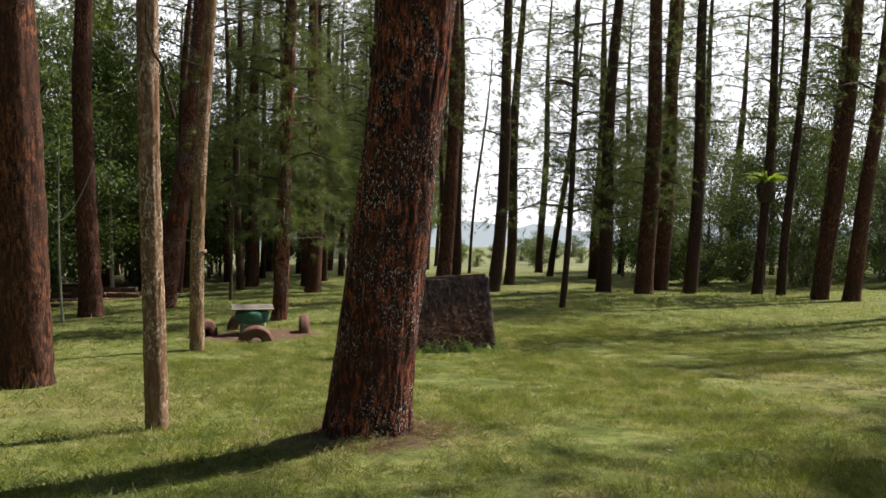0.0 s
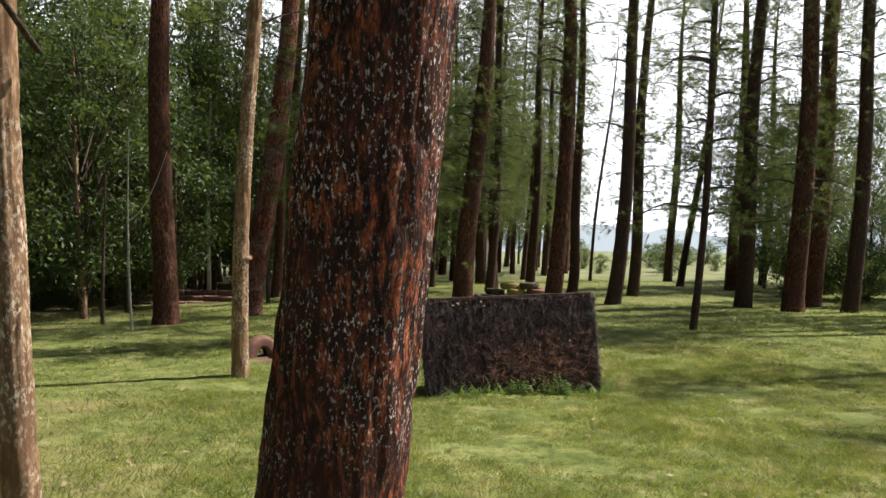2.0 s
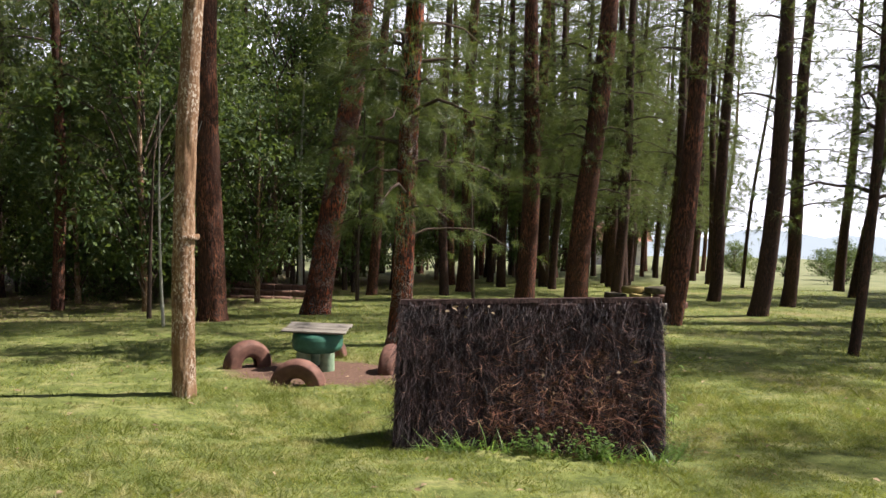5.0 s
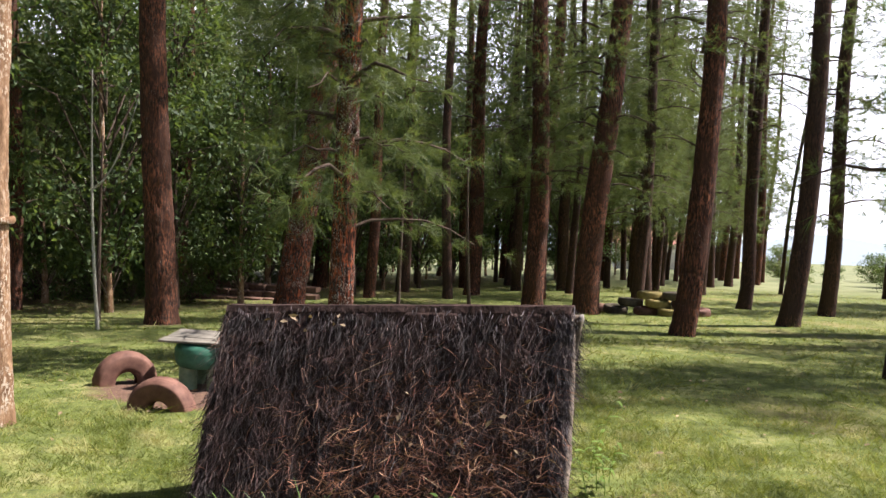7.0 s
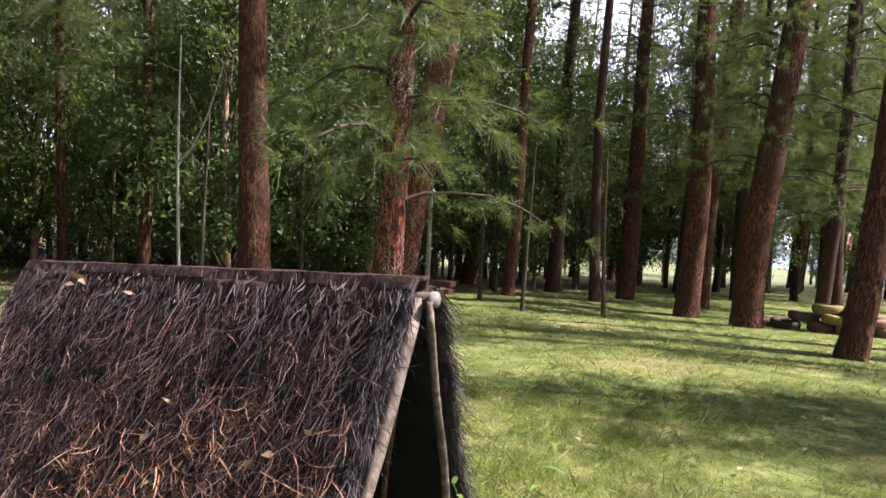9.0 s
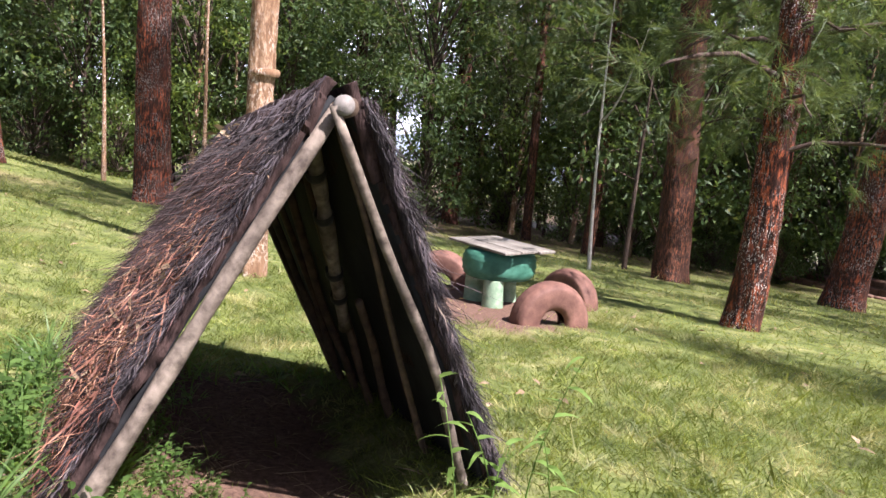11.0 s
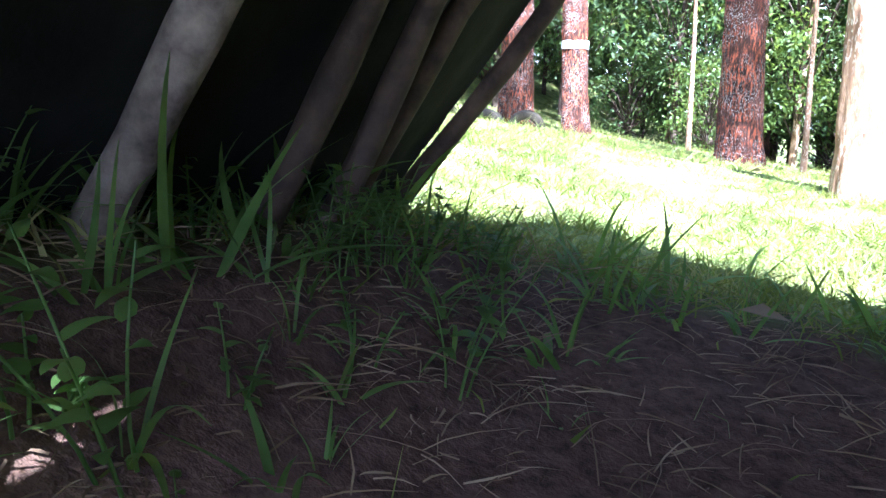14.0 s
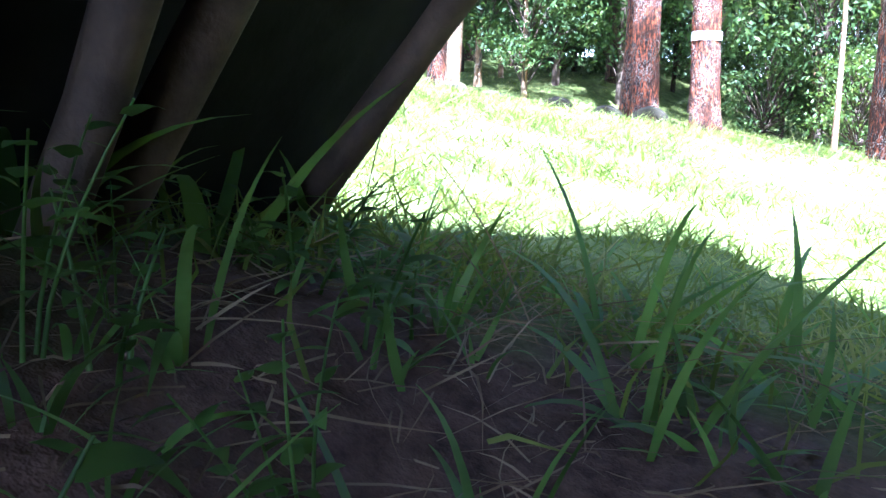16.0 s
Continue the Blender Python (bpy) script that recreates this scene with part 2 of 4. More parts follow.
def vnoise(u, v, seed, period=None):
    """Smooth value noise on arrays, periodic in u where a period is given."""
    g = np.random.default_rng(seed).random((64, 64))
    iu, iv = np.floor(u).astype(int), np.floor(v).astype(int)
    fu, fv = u - iu, v - iv
    fu, fv = fu * fu * (3 - 2 * fu), fv * fv * (3 - 2 * fv)
    pu = period or 64
    a, b = iu % pu, (iu + 1) % pu
    c, d = iv % 64, (iv + 1) % 64
    return (g[a, c] * (1 - fu) + g[b, c] * fu) * (1 - fv) + (g[a, d] * (1 - fu) + g[b, d] * fu) * fv


def tube(points, radii, segs, rough=0.0, ridges=12, flare=0.0, seed=1, step=7.0):
    """Vertices and quads of a tapered tube along points, with bark ridges and a flared foot."""
    pts, radii = np.asarray(points, float), np.asarray(radii, float)
    n = len(pts)
    tan = np.gradient(pts, axis=0)
    tan /= np.linalg.norm(tan, axis=1)[:, None]
    ref = np.array([1.0, 0, 0]) if abs(tan[0][0]) < 0.8 else np.array([0, 1.0, 0])
    side = np.cross(tan, ref)
    side /= np.linalg.norm(side, axis=1)[:, None]
    up = np.cross(side, tan)
    a = np.linspace(0, 2 * math.pi, segs, endpoint=False)
    length = np.concatenate([[0], np.cumsum(np.linalg.norm(np.diff(pts, axis=0), axis=1))])
    A, Z = np.meshgrid(a, length)
    R = radii[:, None] * np.ones_like(A)
    if flare:
        R = R * (1 + flare * np.exp(-Z / 0.28) * (0.75 + 0.35 * np.cos(5 * A + seed) + 0.2 * np.cos(3 * A + 2 * seed)))
    if rough:
        u = A / (2 * math.pi)
        warp = vnoise(u * 8, Z * 1.3, seed + 5, 8)
        n1 = np.abs(vnoise((u * ridges + warp * 0.9) % ridges, Z * step * 0.45, seed, ridges) - 0.5) * 2
        n2 = vnoise(u * ridges * 2, Z * step * 1.4, seed + 1, ridges * 2 if ridges * 2 <= 64 else 64)
        R = R + rough * (np.minimum(n1 * 1.8, 1.0) - 0.6 + 0.5 * (n2 - 0.5))
    P = pts[:, None, :] + R[..., None] * (np.cos(A)[..., None] * side[:, None, :] + np.sin(A)[..., None] * up[:, None, :])
    i, j = np.meshgrid(np.arange(n - 1), np.arange(segs), indexing="ij")
    j2 = (j + 1) % segs
    q = np.stack([i * segs + j, i * segs + j2, (i + 1) * segs + j2, (i + 1) * segs + j], -1).reshape(-1, 4)
    return P.reshape(-1, 3), q


def joined(pieces):
    vs, fs, k = [], [], 0
    for v, f in pieces:
        vs.append(v)
        fs.append(np.asarray(f) + k)
        k += len(v)
    return np.concatenate(vs), np.concatenate(fs)


def blades(roots, ways, lengths, widths, bend, segs=2, side=None, curl=0.0):
    """Bent tapering strips: one for each root. Returns vertices and quads."""
    n = len(roots)
    ways = ways / np.linalg.norm(ways, axis=1)[:, None]
    if side is None:
        side = np.cross(ways, rng.normal(size=(n, 3)))
    side = side / np.maximum(np.linalg.norm(side, axis=1)[:, None], 1e-6)
    s = np.linspace(0, 1, segs + 1)
    if curl:
        phase, turn_side = rng.random(n) * 6.283, np.cross(side, ways)
        turn_side = turn_side * 0.35 + side * rng.normal(size=(n, 1))
    V = []
    for k in s:
        c = roots + ways * (lengths * k)[:, None] + bend * ((lengths * k * k)[:, None])
        if curl:
            c = c + turn_side * (np.sin(k * 5.5 + phase) * lengths * curl * k)[:, None]
        w = widths * (1 - k) ** 0.7 * (0.55 + 0.9 * min(k * 2.5, 0.5)) + 0.0004
        V += [c - side * w[:, None] * 0.5, c + side * w[:, None] * 0.5]
    V = np.stack(V, 1)
    m = 2 * (segs + 1)
    base = np.arange(n)[:, None] * m
    Q = np.concatenate([base + np.array([[2 * k, 2 * k + 1, 2 * k + 3, 2 * k + 2]]) for k in range(segs)])
    return V.reshape(-1, 3), Q


def leaves(centres, normals, ways, lengths, widths):
    """Folded pointed leaves, two quads each."""
    n = len(centres)
    ways = ways / np.linalg.norm(ways, axis=1)[:, None]
    side = np.cross(ways, normals)
    side /= np.maximum(np.linalg.norm(side, axis=1)[:, None], 1e-6)
    nn = np.cross(side, ways)
    L, W = lengths[:, None], widths[:, None]
    p0, p3 = centres, centres + ways * L - nn * L * 0.15
    mid = centres + ways * L * 0.45
    V = np.stack([p0, mid - side * W * 0.5 + nn * W * 0.12, p3, mid + side * W * 0.5 + nn * W * 0.12, mid], 1)
    base = np.arange(n)[:, None] * 5
    Q = np.concatenate([base + np.array([[0, 4, 2, 1]]), base + np.array([[0, 3, 2, 4]])])
    return V.reshape(-1, 3), Q


# ---- ground ----
def rise(x, y):
    """Height of the sloping lawn."""
    x, y = np.asarray(x, float), np.asarray(y, float)
    low, mid = np.clip(12.5 - y, 0, 8.5), np.clip(4.0 - y, 0, 12)
    soft = np.exp(-((y - 12.5) / 1.2) ** 2) * 0.014 - np.exp(-((y - 4.0) / 1.5) ** 2) * 0.02
    xx = 60 * np.tanh(x / 60)
    z = 0.07 + 0.0262 * xx - 0.0875 * np.clip(y - 12.5, 0, None) + 0.135 * low + 0.07 * mid + soft
    z = z - 0.03 * np.clip(-8 - x, 0, 22)
    z = z + 0.20 * np.exp(-((x - 0.5) ** 2 + (y - 18.5) ** 2) / 40) - 0.12 * np.exp(-((x + 9) ** 2 + (y - 26) ** 2) / 120)
    z = z + 0.10 * np.exp(-((x + 0.45) ** 2 + (y - 5.9) ** 2) / 0.5)
    z = z - 0.18 * np.exp(-(((x + 0.05) / 0.95) ** 4 + ((y - 12.85) / 0.42) ** 4)) - 0.10 * np.exp(-((x + 10) ** 2 + (y - 12.5) ** 2) / 16)
    z = z - 0.19 * np.exp(-((x + 1.9) / np.where(x > -1.9, 1.0, 1.6)) ** 2 - ((y - 12.7) / 1.3) ** 2)
    z = z + 0.15 * np.clip(-15.5 - x, 0, 16) * np.clip((9.0 - y) / 5.0, 0, 1) - 0.25 * np.exp(-((x + 12) / 3) ** 2 - ((y - 5.5) / 3) ** 2)
    z = z + 0.05 * np.sin(x * 0.55 + 1.0) * np.sin(y * 0.47) * np.clip((np.hypot(x, y - 13) - 4) / 8, 0, 1)
    return z


def rise1(x, y):
    return float(rise(x, y))


def bareness(x, y):
    """How bare of grass the ground is: under the table, in the shelter, at some trunks."""
    b = np.exp(-(((x + 3.45) / 1.20) ** 2 + ((y - 14.75) / 0.82) ** 2) ** 2)
    b = np.maximum(b, np.exp(-(((x + 0.42) / 0.86) ** 4 + ((y - 12.72 - 0.06 * x) / 0.46) ** 4)))
    b = np.maximum(b, 0.8 * np.exp(-((x + 0.45) ** 2 + (y - 5.9) ** 2) / 0.5))
    b = np.maximum(b, 0.6 * np.exp(-((x + 8.8) ** 2 + (y - 19.9) ** 2) / 0.8))
    wood = 1 / (1 + np.exp(-(-x - 11 + 0.10 * (y - 20) ** 1.0) * 0.5)) * (y > 15)
    return np.maximum(b, 0.55 * wood)


def spread(lo, hi, fine_lo, fine_hi, fine, growth):
    c = list(np.arange(fine_lo, fine_hi, fine))
    s = fine
    while c[-1] < hi:
        s *= growth
        c.append(c[-1] + s)
    s = fine
    while c[0] > lo:
        s *= growth
        c.insert(0, c[0] - s)
    return np.array(c)


gx, gy = spread(-900, 900, -8, 6, 0.11, 1.06), spread(-300, 900, 3, 18, 0.11, 1.06)
X, Y = np.meshgrid(gx, gy)
near = np.exp(-((X + 1) ** 2 + (Y - 11) ** 2) / 160)
Zg = rise(X, Y) + near * (0.030 * (vnoise(X * 2.1 + 90, Y * 2.1 + 90, 3) - 0.5) + 0.022 * (vnoise(X * 6 + 90, Y * 6 + 90, 4) - 0.5))
ii, jj = np.meshgrid(np.arange(len(gy) - 1), np.arange(len(gx) - 1), indexing="ij")
w = len(gx)
gq = np.stack([ii * w + jj, ii * w + jj + 1, (ii + 1) * w + jj + 1, (ii + 1) * w + jj], -1).reshape(-1, 4)
gme = mesh_from("ground", np.stack([X, Y, Zg], -1), gq, SOIL, True)
att = gme.attributes.new("bare", "FLOAT", "POINT")
att.data.foreach_set("value", bareness(X, Y).ravel().astype(np.float32))
att = gme.attributes.new("meadow", "FLOAT", "POINT")
att.data.foreach_set("value", np.clip((Y - 40) / 14, 0, 1).ravel().astype(np.float32))
tagged(new("ground", gme), "sloping mown lawn with bare brown soil patches", "ground", kind="structure")


def ring(name, radius, low, high, material, label, seed, wave):
    a = np.linspace(0, 2 * math.pi, 361)[:-1]
    x, y = radius * np.sin(a), radius * np.cos(a)
    top = high + wave * (vnoise(a * 9, a * 0, seed) + 0.6 * vnoise(a * 40, a * 0, seed + 1) + 0.4 * vnoise(a * 160 % 64, a * 0, seed + 2))
    lowest = np.full_like(a, low)
    v = np.concatenate([np.stack([x, y, lowest], -1), np.stack([x, y, top + np.clip(rise(x, y), -80, 0) * (wave > 1)], -1)])
    i = np.arange(360)
    q = np.stack([i, (i + 1) % 360, 360 + (i + 1) % 360, 360 + i], -1)
    tagged(new(name, mesh_from(name, v, q, material)), label, "backdrop", kind="structure")


# glowing rings all round, with the haze of the distance painted into them
ring("backdrop", 780, -90, 200, HAZE_GLOW, "glowing backdrop painted as bright white haze over the far valley", 5, 0.5)
ring("backdrop_wood", 260, -40, 2.0, FAR_WOOD_GLOW, "glowing pale grey-green wood across the field, with haze painted in its colour", 9, 4.0)

# ---- trees ----
def unit_random(n):
    v = rng.normal(size=(n, 3))
    return v / np.linalg.norm(v, axis=1)[:, None]


def tuft_mesh(name, tips, ways, needles, length, width, material):
    """Sprays of long needles round the ends of twigs."""
    n = len(tips)
    r = np.repeat(tips, needles, 0) - np.repeat(ways, needles, 0) * (rng.random(n * needles) * 0.10)[:, None]
    d = np.repeat(ways, needles, 0) * 1.0 + unit_random(n * needles) * 0.85
    ln = length * (0.6 + 0.6 * rng.random(n * needles))
    bend = np.tile([[0, 0, -0.30]], (n * needles, 1))
    return blades(r, d, ln, np.full(n * needles, width), bend, 1)


def crown_mesh(name, seed, height, radius, limbs, per_limb, needles, length=0.26, width=0.012):
    """A pine's crown: drooping limbs about the leader, with needle sprays along their outer halves."""
    global rng
    rng = np.random.default_rng(seed)
    wood, tips, ways = [], [], []
    for k in range(limbs):
        z = height * (k + rng.random()) / limbs
        a = k * 2.4 + rng.random()
        reach = radius * (1.0 - 0.65 * z / height) * (0.6 + 0.6 * rng.random())
        d = np.array([math.cos(a), math.sin(a), 0.0])
        s = np.linspace(0, 1, 6)[:, None]
        line = np.array([0, 0, z]) + d * reach * s + np.array([0, 0, 1.0]) * (0.45 * reach * s - 0.55 * reach * s * s) + rng.normal(size=(6, 3)) * 0.05 * s
        wood.append(tube(line, np.linspace(0.035, 0.008, 6), 5))
        for _ in range(per_limb):
            t = 0.25 + 0.75 * rng.random()
            i = min(int(t * 5), 4)
            p = line[i] + (line[i + 1] - line[i]) * (t * 5 - i)
            off = rng.normal(size=3) * np.array([0.32, 0.32, 0.20]) * (0.5 + 0.7 * reach / radius)
            tips.append(p + off)
            wy = off + d * 0.3 + np.array([0, 0, 0.15])
            ways.append(wy / np.linalg.norm(wy))
    v1, f1 = joined(wood)
    v2, f2 = tuft_mesh(name, np.array(tips), np.array(ways), needles, length, width, NEEDLES)
    v, f = joined([(v1, f1), (v2, f2)])
    idx = np.concatenate([np.zeros(len(f1)), np.ones(len(f2))])
    return mesh_from(name, v, f, [TWIG, NEEDLES], False, idx)


CROWNS = [crown_mesh("crown", 11 + k, 6.5, 2.6, 24, 20, 16, 0.34, 0.018) for k in range(4)]
SPRAYS = [crown_mesh("foliage", 31 + k, 3.4, 2.1, 11, 30, 34, 0.29, 0.012) for k in range(4)]
# fuller crowns, added to throw more shade on the lawn
DENSE = [crown_mesh("crown", 81 + k, 7.5, 3.6, 30, 30, 20, 0.42, 0.024) for k in range(3)]
THIN = [crown_mesh("foliage", 51 + k, 4.5, 1.5, 13, 20, 18, 0.24, 0.016) for k in range(3)]


def bough_mesh(name, seed, n):
    """Bare dead stubs and thin boughs on a trunk's middle."""
    r = np.random.default_rng(seed)
    out = []
    for k in range(n):
        z, a, ln = 2.2 + 6 * r.random(), r.random() * 6.28, 0.5 + 1.6 * r.random()
        d = np.array([math.cos(a), math.sin(a), 0.1 + 0.5 * r.random()])
        s = np.linspace(0, 1, 7)[:, None]
        line = np.array([0, 0, z]) + d * ln * s + np.cumsum(r.normal(size=(7, 3)) * 0.045, 0) * s
        out.append(tube(line, np.linspace(0.018, 0.004, 7), 5))
    v, f = joined(out)
    return mesh_from(name, v, f, TWIG, True)


BOUGHS = [bough_mesh("deadwood", 71 + k, 6) for k in range(3)]


def trunk_line(h, lx, ly, bow, seed, n):
    r = np.random.default_rng(seed)
    z = np.concatenate([np.linspace(-0.25, 3.2, n), np.linspace(3.2, h, max(8, n // 4))[1:]])
    k = np.clip(z, 0, None)
    p1, p2 = r.random() * 6, r.random() * 6
    x = lx * k + bow[0] * k * np.exp(-k / 1.6) + 0.08 * np.sin(k * 0.55 + p1) - 0.08 * math.sin(p1)
    y = ly * k + bow[1] * k * np.exp(-k / 1.6) + 0.05 * np.sin(k * 0.5 + p2) - 0.05 * math.sin(p2)
    return np.stack([x, y, z], -1)


PINE_LABEL = "tall pine with rough reddish-brown bark on the lawn"
count = 0


def pine(x, y, r, lx=0.02, ly=0.0, h=17.0, bark=None, detail=0, bow=(0, 0), crown=True, sprays=0.0, boughs=False, name="pine_tree", label=PINE_LABEL, flare=0.3, turn=0.0, z=None, dense=False):
    """A pine: a leaning tapered trunk, dead boughs, low needle branches and a high crown."""
    global count
    count += 1
    seed = 100 + count
    ob = thing(name, (x, y, rise1(x, y) if z is None else z), label, "tree", "pines of the wood")
    segs, rings, rough = ((14, 16, 0.012), (56, 110, 0.018), (170, 380, 0.015))[detail]
    line = trunk_line(h, lx, ly, bow, seed, rings)
    rad = r * np.interp(line[:, 2], [-0.3, 0.6, 3, 8, h], [1.06, 1.0, 0.90, 0.72, 0.15])
    v, f = tube(line, rad, segs, rough * min(1, r / 0.2), {0: 7, 1: 16, 2: 34}[detail], flare, seed)
    part("trunk", mesh_from("trunk", v, f, bark or BARK, True), ob)

    def on(zz):
        return Vector([float(np.interp(zz, line[:, 2], line[:, k])) for k in range(3)])
    if boughs:
        part("deadwood", BOUGHS[count % 3], ob, "thin bare boughs", pose(lx * 5, ly * 5, 0, 0, 0, turn + count * 77))["kind"] = "stuff"
    if sprays:
        p = on(sprays)
        part("foliage", SPRAYS[count % 4], ob, "low boughs with long green needles", pose(p.x, p.y, sprays, 0, 0, turn + count * 50))
    if crown:
        p = on(h - 6.6)
        part("crown", DENSE[count % 3] if dense else CROWNS[count % 4], ob, "airy crown of long needles", pose(p.x, p.y, h - 6.4, 0, 0, count * 61))
    return ob


def leaf_crown(name, seed, h, rad, n, size, material, low=0.18):
    """A broadleaf crown: twigs and many leaves in uneven clumps."""
    r = np.random.default_rng(seed)
    global rng
    rng = r
    clumps = 46
    cz = low * h + (h - low * h) * r.random(clumps) ** 0.9
    prof = np.sin(np.clip((cz / h - low) / (1 - low), 0.03, 0.97) * math.pi) ** 0.6
    ca, cr = r.random(clumps) * 6.283, rad * prof * np.sqrt(r.random(clumps)) * (0.7 + 0.5 * r.random(clumps))
    C = np.stack([cr * np.cos(ca), cr * np.sin(ca), cz], -1)
    wood = [tube(np.array([[0, 0, max(0.2, c[2] - 0.9 * np.hypot(c[0], c[1]) - 0.3)], c * np.array([0.5, 0.5, 1]) - np.array([0, 0, 0.25]), c]), [0.02, 0.012, 0.004], 4) for c in C]
    which = r.integers(0, clumps, n)
    P = C[which] + r.normal(size=(n, 3)) * np.array([0.33, 0.33, 0.22]) * rad * 0.42
    N = unit_random(n) * 0.7 + np.array([0, 0, 0.8])
    W = unit_random(n) + np.array([0, 0, -0.35])
    v2, f2 = leaves(P, N, W, size * (0.7 + 0.6 * r.random(n)), size * 0.42 * (0.8 + 0.4 * r.random(n)))
    v1, f1 = joined(wood)
    v, f = joined([(v1, f1), (v2, f2)])
    return mesh_from(name, v, f, [TWIG, material], False, np.concatenate([np.zeros(len(f1)), np.ones(len(f2))]))


BROAD = [leaf_crown("crown", 200 + k, 5.2 + 0.8 * k, 1.75 + 0.12 * k, 7200, 0.115, LEAVES if k != 2 else LEAVES_LIGHT, 0.14) for k in range(4)]
SHRUBS = [leaf_crown("foliage", 220 + k, 2.0, 1.15, 2600, 0.11, LEAVES if k else LEAVES_LIGHT, 0.05) for k in range(3)]


def broadleaf(x, y, k, s=1.0, turn=0.0):
    ob = thing("broadleaf_tree", pose(x, y, rise1(x, y), 0, 0, turn) @ Matrix.Scale(s, 4), "small dark-leaved tree in the undergrowth of the wood", "tree", "undergrowth trees")
    line = trunk_line(4.6, 0.02, 0.01, (0, 0), 300 + k, 10)
    v, f = tube(line, np.interp(line[:, 2], [0, 4.6], [0.065, 0.015]), 8, 0.004, 7, 0.25, k)
    part("trunk", mesh_from("trunk", v, f, TWIG if k % 2 else PALE_BARK, True), ob)
    part("crown", BROAD[k % 4], ob)
    return ob


def shrub(x, y, k, s=1.0, turn=0.0):
    ob = thing("shrub", pose(x, y, rise1(x, y) - 0.05, 0, 0, turn) @ Matrix.Scale(s, 4), "dense leafy green shrub at the edge of the wood", "shrub", "shrubs of the wood")
    part("foliage", SHRUBS[k % 3], ob)
    return ob


NEAR = "thick pine trunk with deeply furrowed red bark and pale lichen flecks"
# the great trunk beside the path, and the ones nearest to it
pine(-0.550, 5.82, 0.272, 0.066, 0.0, 18, BARK_RED, 2, label=NEAR, flare=0.42)
pine(-4.55, 8.85, 0.25, 0.010, 0.0, 18, BARK, 1, dense=True, label=NEAR, flare=0.35)
pine(-8.75, 19.9, 0.27, 0.015, 0.004, 18, BARK, 1, label="tall red-barked pine with a mound of litter at its foot", flare=0.4)
pine(-7.9, 22.6, 0.30, 0.105, 0.06, 17, BARK_RED, 1, label="leaning red-barked pine at the wood edge", flare=0.5)
pine(-3.6, 17.4, 0.155, 0.015, 0.0, 16, BARK_RED, 1, sprays=2.2, dense=True, label="slender pine with peeling red bark and low green boughs", flare=0.4, bow=(0.14, 0.05))
pine(-5.0, 30.2, 0.29, 0.0, 0.0, 17, BARK, 0, sprays=3.5)
pine(-3.2, 29.0, 0.33, 0.06, 0.02, 18, BARK, 0, sprays=3.2)
pine(-0.2, 24.2, 0.22, 0.025, 0.01, 19, BARK, 1, dense=True, bow=(0.12, 0.02), boughs=True)
pine(0.35, 34.0, 0.20, 0.0, 0.0, 16, BARK_SHADED, 0, bow=(0.20, 0.0), boughs=True)
pine(1.6, 28.1, 0.23, 0.03, 0.01, 19, BARK_SHADED, 0, dense=True, bow=(0.10, 0.0), boughs=True)
pine(2.5, 32.6, 0.21, 0.025, 0.0, 16, BARK_SHADED, 0, bow=(0.05, 0.0), sprays=2.6)
pine(-8.0, 33.2, 0.26, 0.02, 0.01, 17, BARK, 0)
for ob_c in [o for o in scene.objects if o.get("label", "").startswith("slender pine")]:
    part("foliage", SPRAYS[1], ob_c, "low boughs with long green needles", pose(0.1, 0.0, 3.9, 0, 0, 130))
    part("foliage", SPRAYS[2], ob_c, "low boughs with long green needles", pose(0.1, 0.0, 1.5, 0, 0, 10) @ Matrix.Scale(0.75, 4))
for ob_c in [o for o in scene.objects if o.parent is None and o.get("label", "") == PINE_LABEL and o.location.y > 24]:
    part("foliage", THIN[int(ob_c.location.y * 7) % 3], ob_c, "drooping needle boughs", pose(0.10, 0.0, 5.0, 0, 0, 40 * ob_c.location.y))
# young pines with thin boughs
pine(2.75, 19.3, 0.075, 0.03, 0.01, 9.5, BARK_SHADED, 0, crown=False, boughs=True, label="slim young pine with thin needled boughs", flare=0.15)
pine(5.1, 40.0, 0.16, 0.10, 0.0, 13, BARK_SHADED, 0, boughs=True, sprays=3.2)
pine(5.2, 45.7, 0.22, 0.01, 0.0, 16, BARK_SHADED, 0, boughs=True)
pine(5.5, 28.5, 0.25, 0.02, 0.0, 16, BARK_SHADED, 0, crown=False, sprays=2.0)
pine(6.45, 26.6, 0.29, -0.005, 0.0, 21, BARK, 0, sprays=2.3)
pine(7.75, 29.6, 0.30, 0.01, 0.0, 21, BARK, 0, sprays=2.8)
pine(8.0, 26.7, 0.22, 0.0, 0.0, 16, BARK_SHADED, 0)
pine(10.1, 26.4, 0.16, 0.0, 0.0, 15, BARK_SHADED, 0, boughs=True)
pine(10.7, 26.0, 0.14, 0.02, 0.0, 15, BARK_SHADED, 0)
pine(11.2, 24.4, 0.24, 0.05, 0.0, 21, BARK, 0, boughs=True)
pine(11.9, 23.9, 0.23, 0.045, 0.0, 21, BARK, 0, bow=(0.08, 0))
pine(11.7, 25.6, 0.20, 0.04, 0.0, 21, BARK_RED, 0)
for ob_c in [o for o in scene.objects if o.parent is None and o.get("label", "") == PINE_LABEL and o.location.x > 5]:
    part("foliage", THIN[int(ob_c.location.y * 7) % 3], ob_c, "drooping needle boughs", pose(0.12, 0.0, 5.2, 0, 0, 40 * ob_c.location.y))
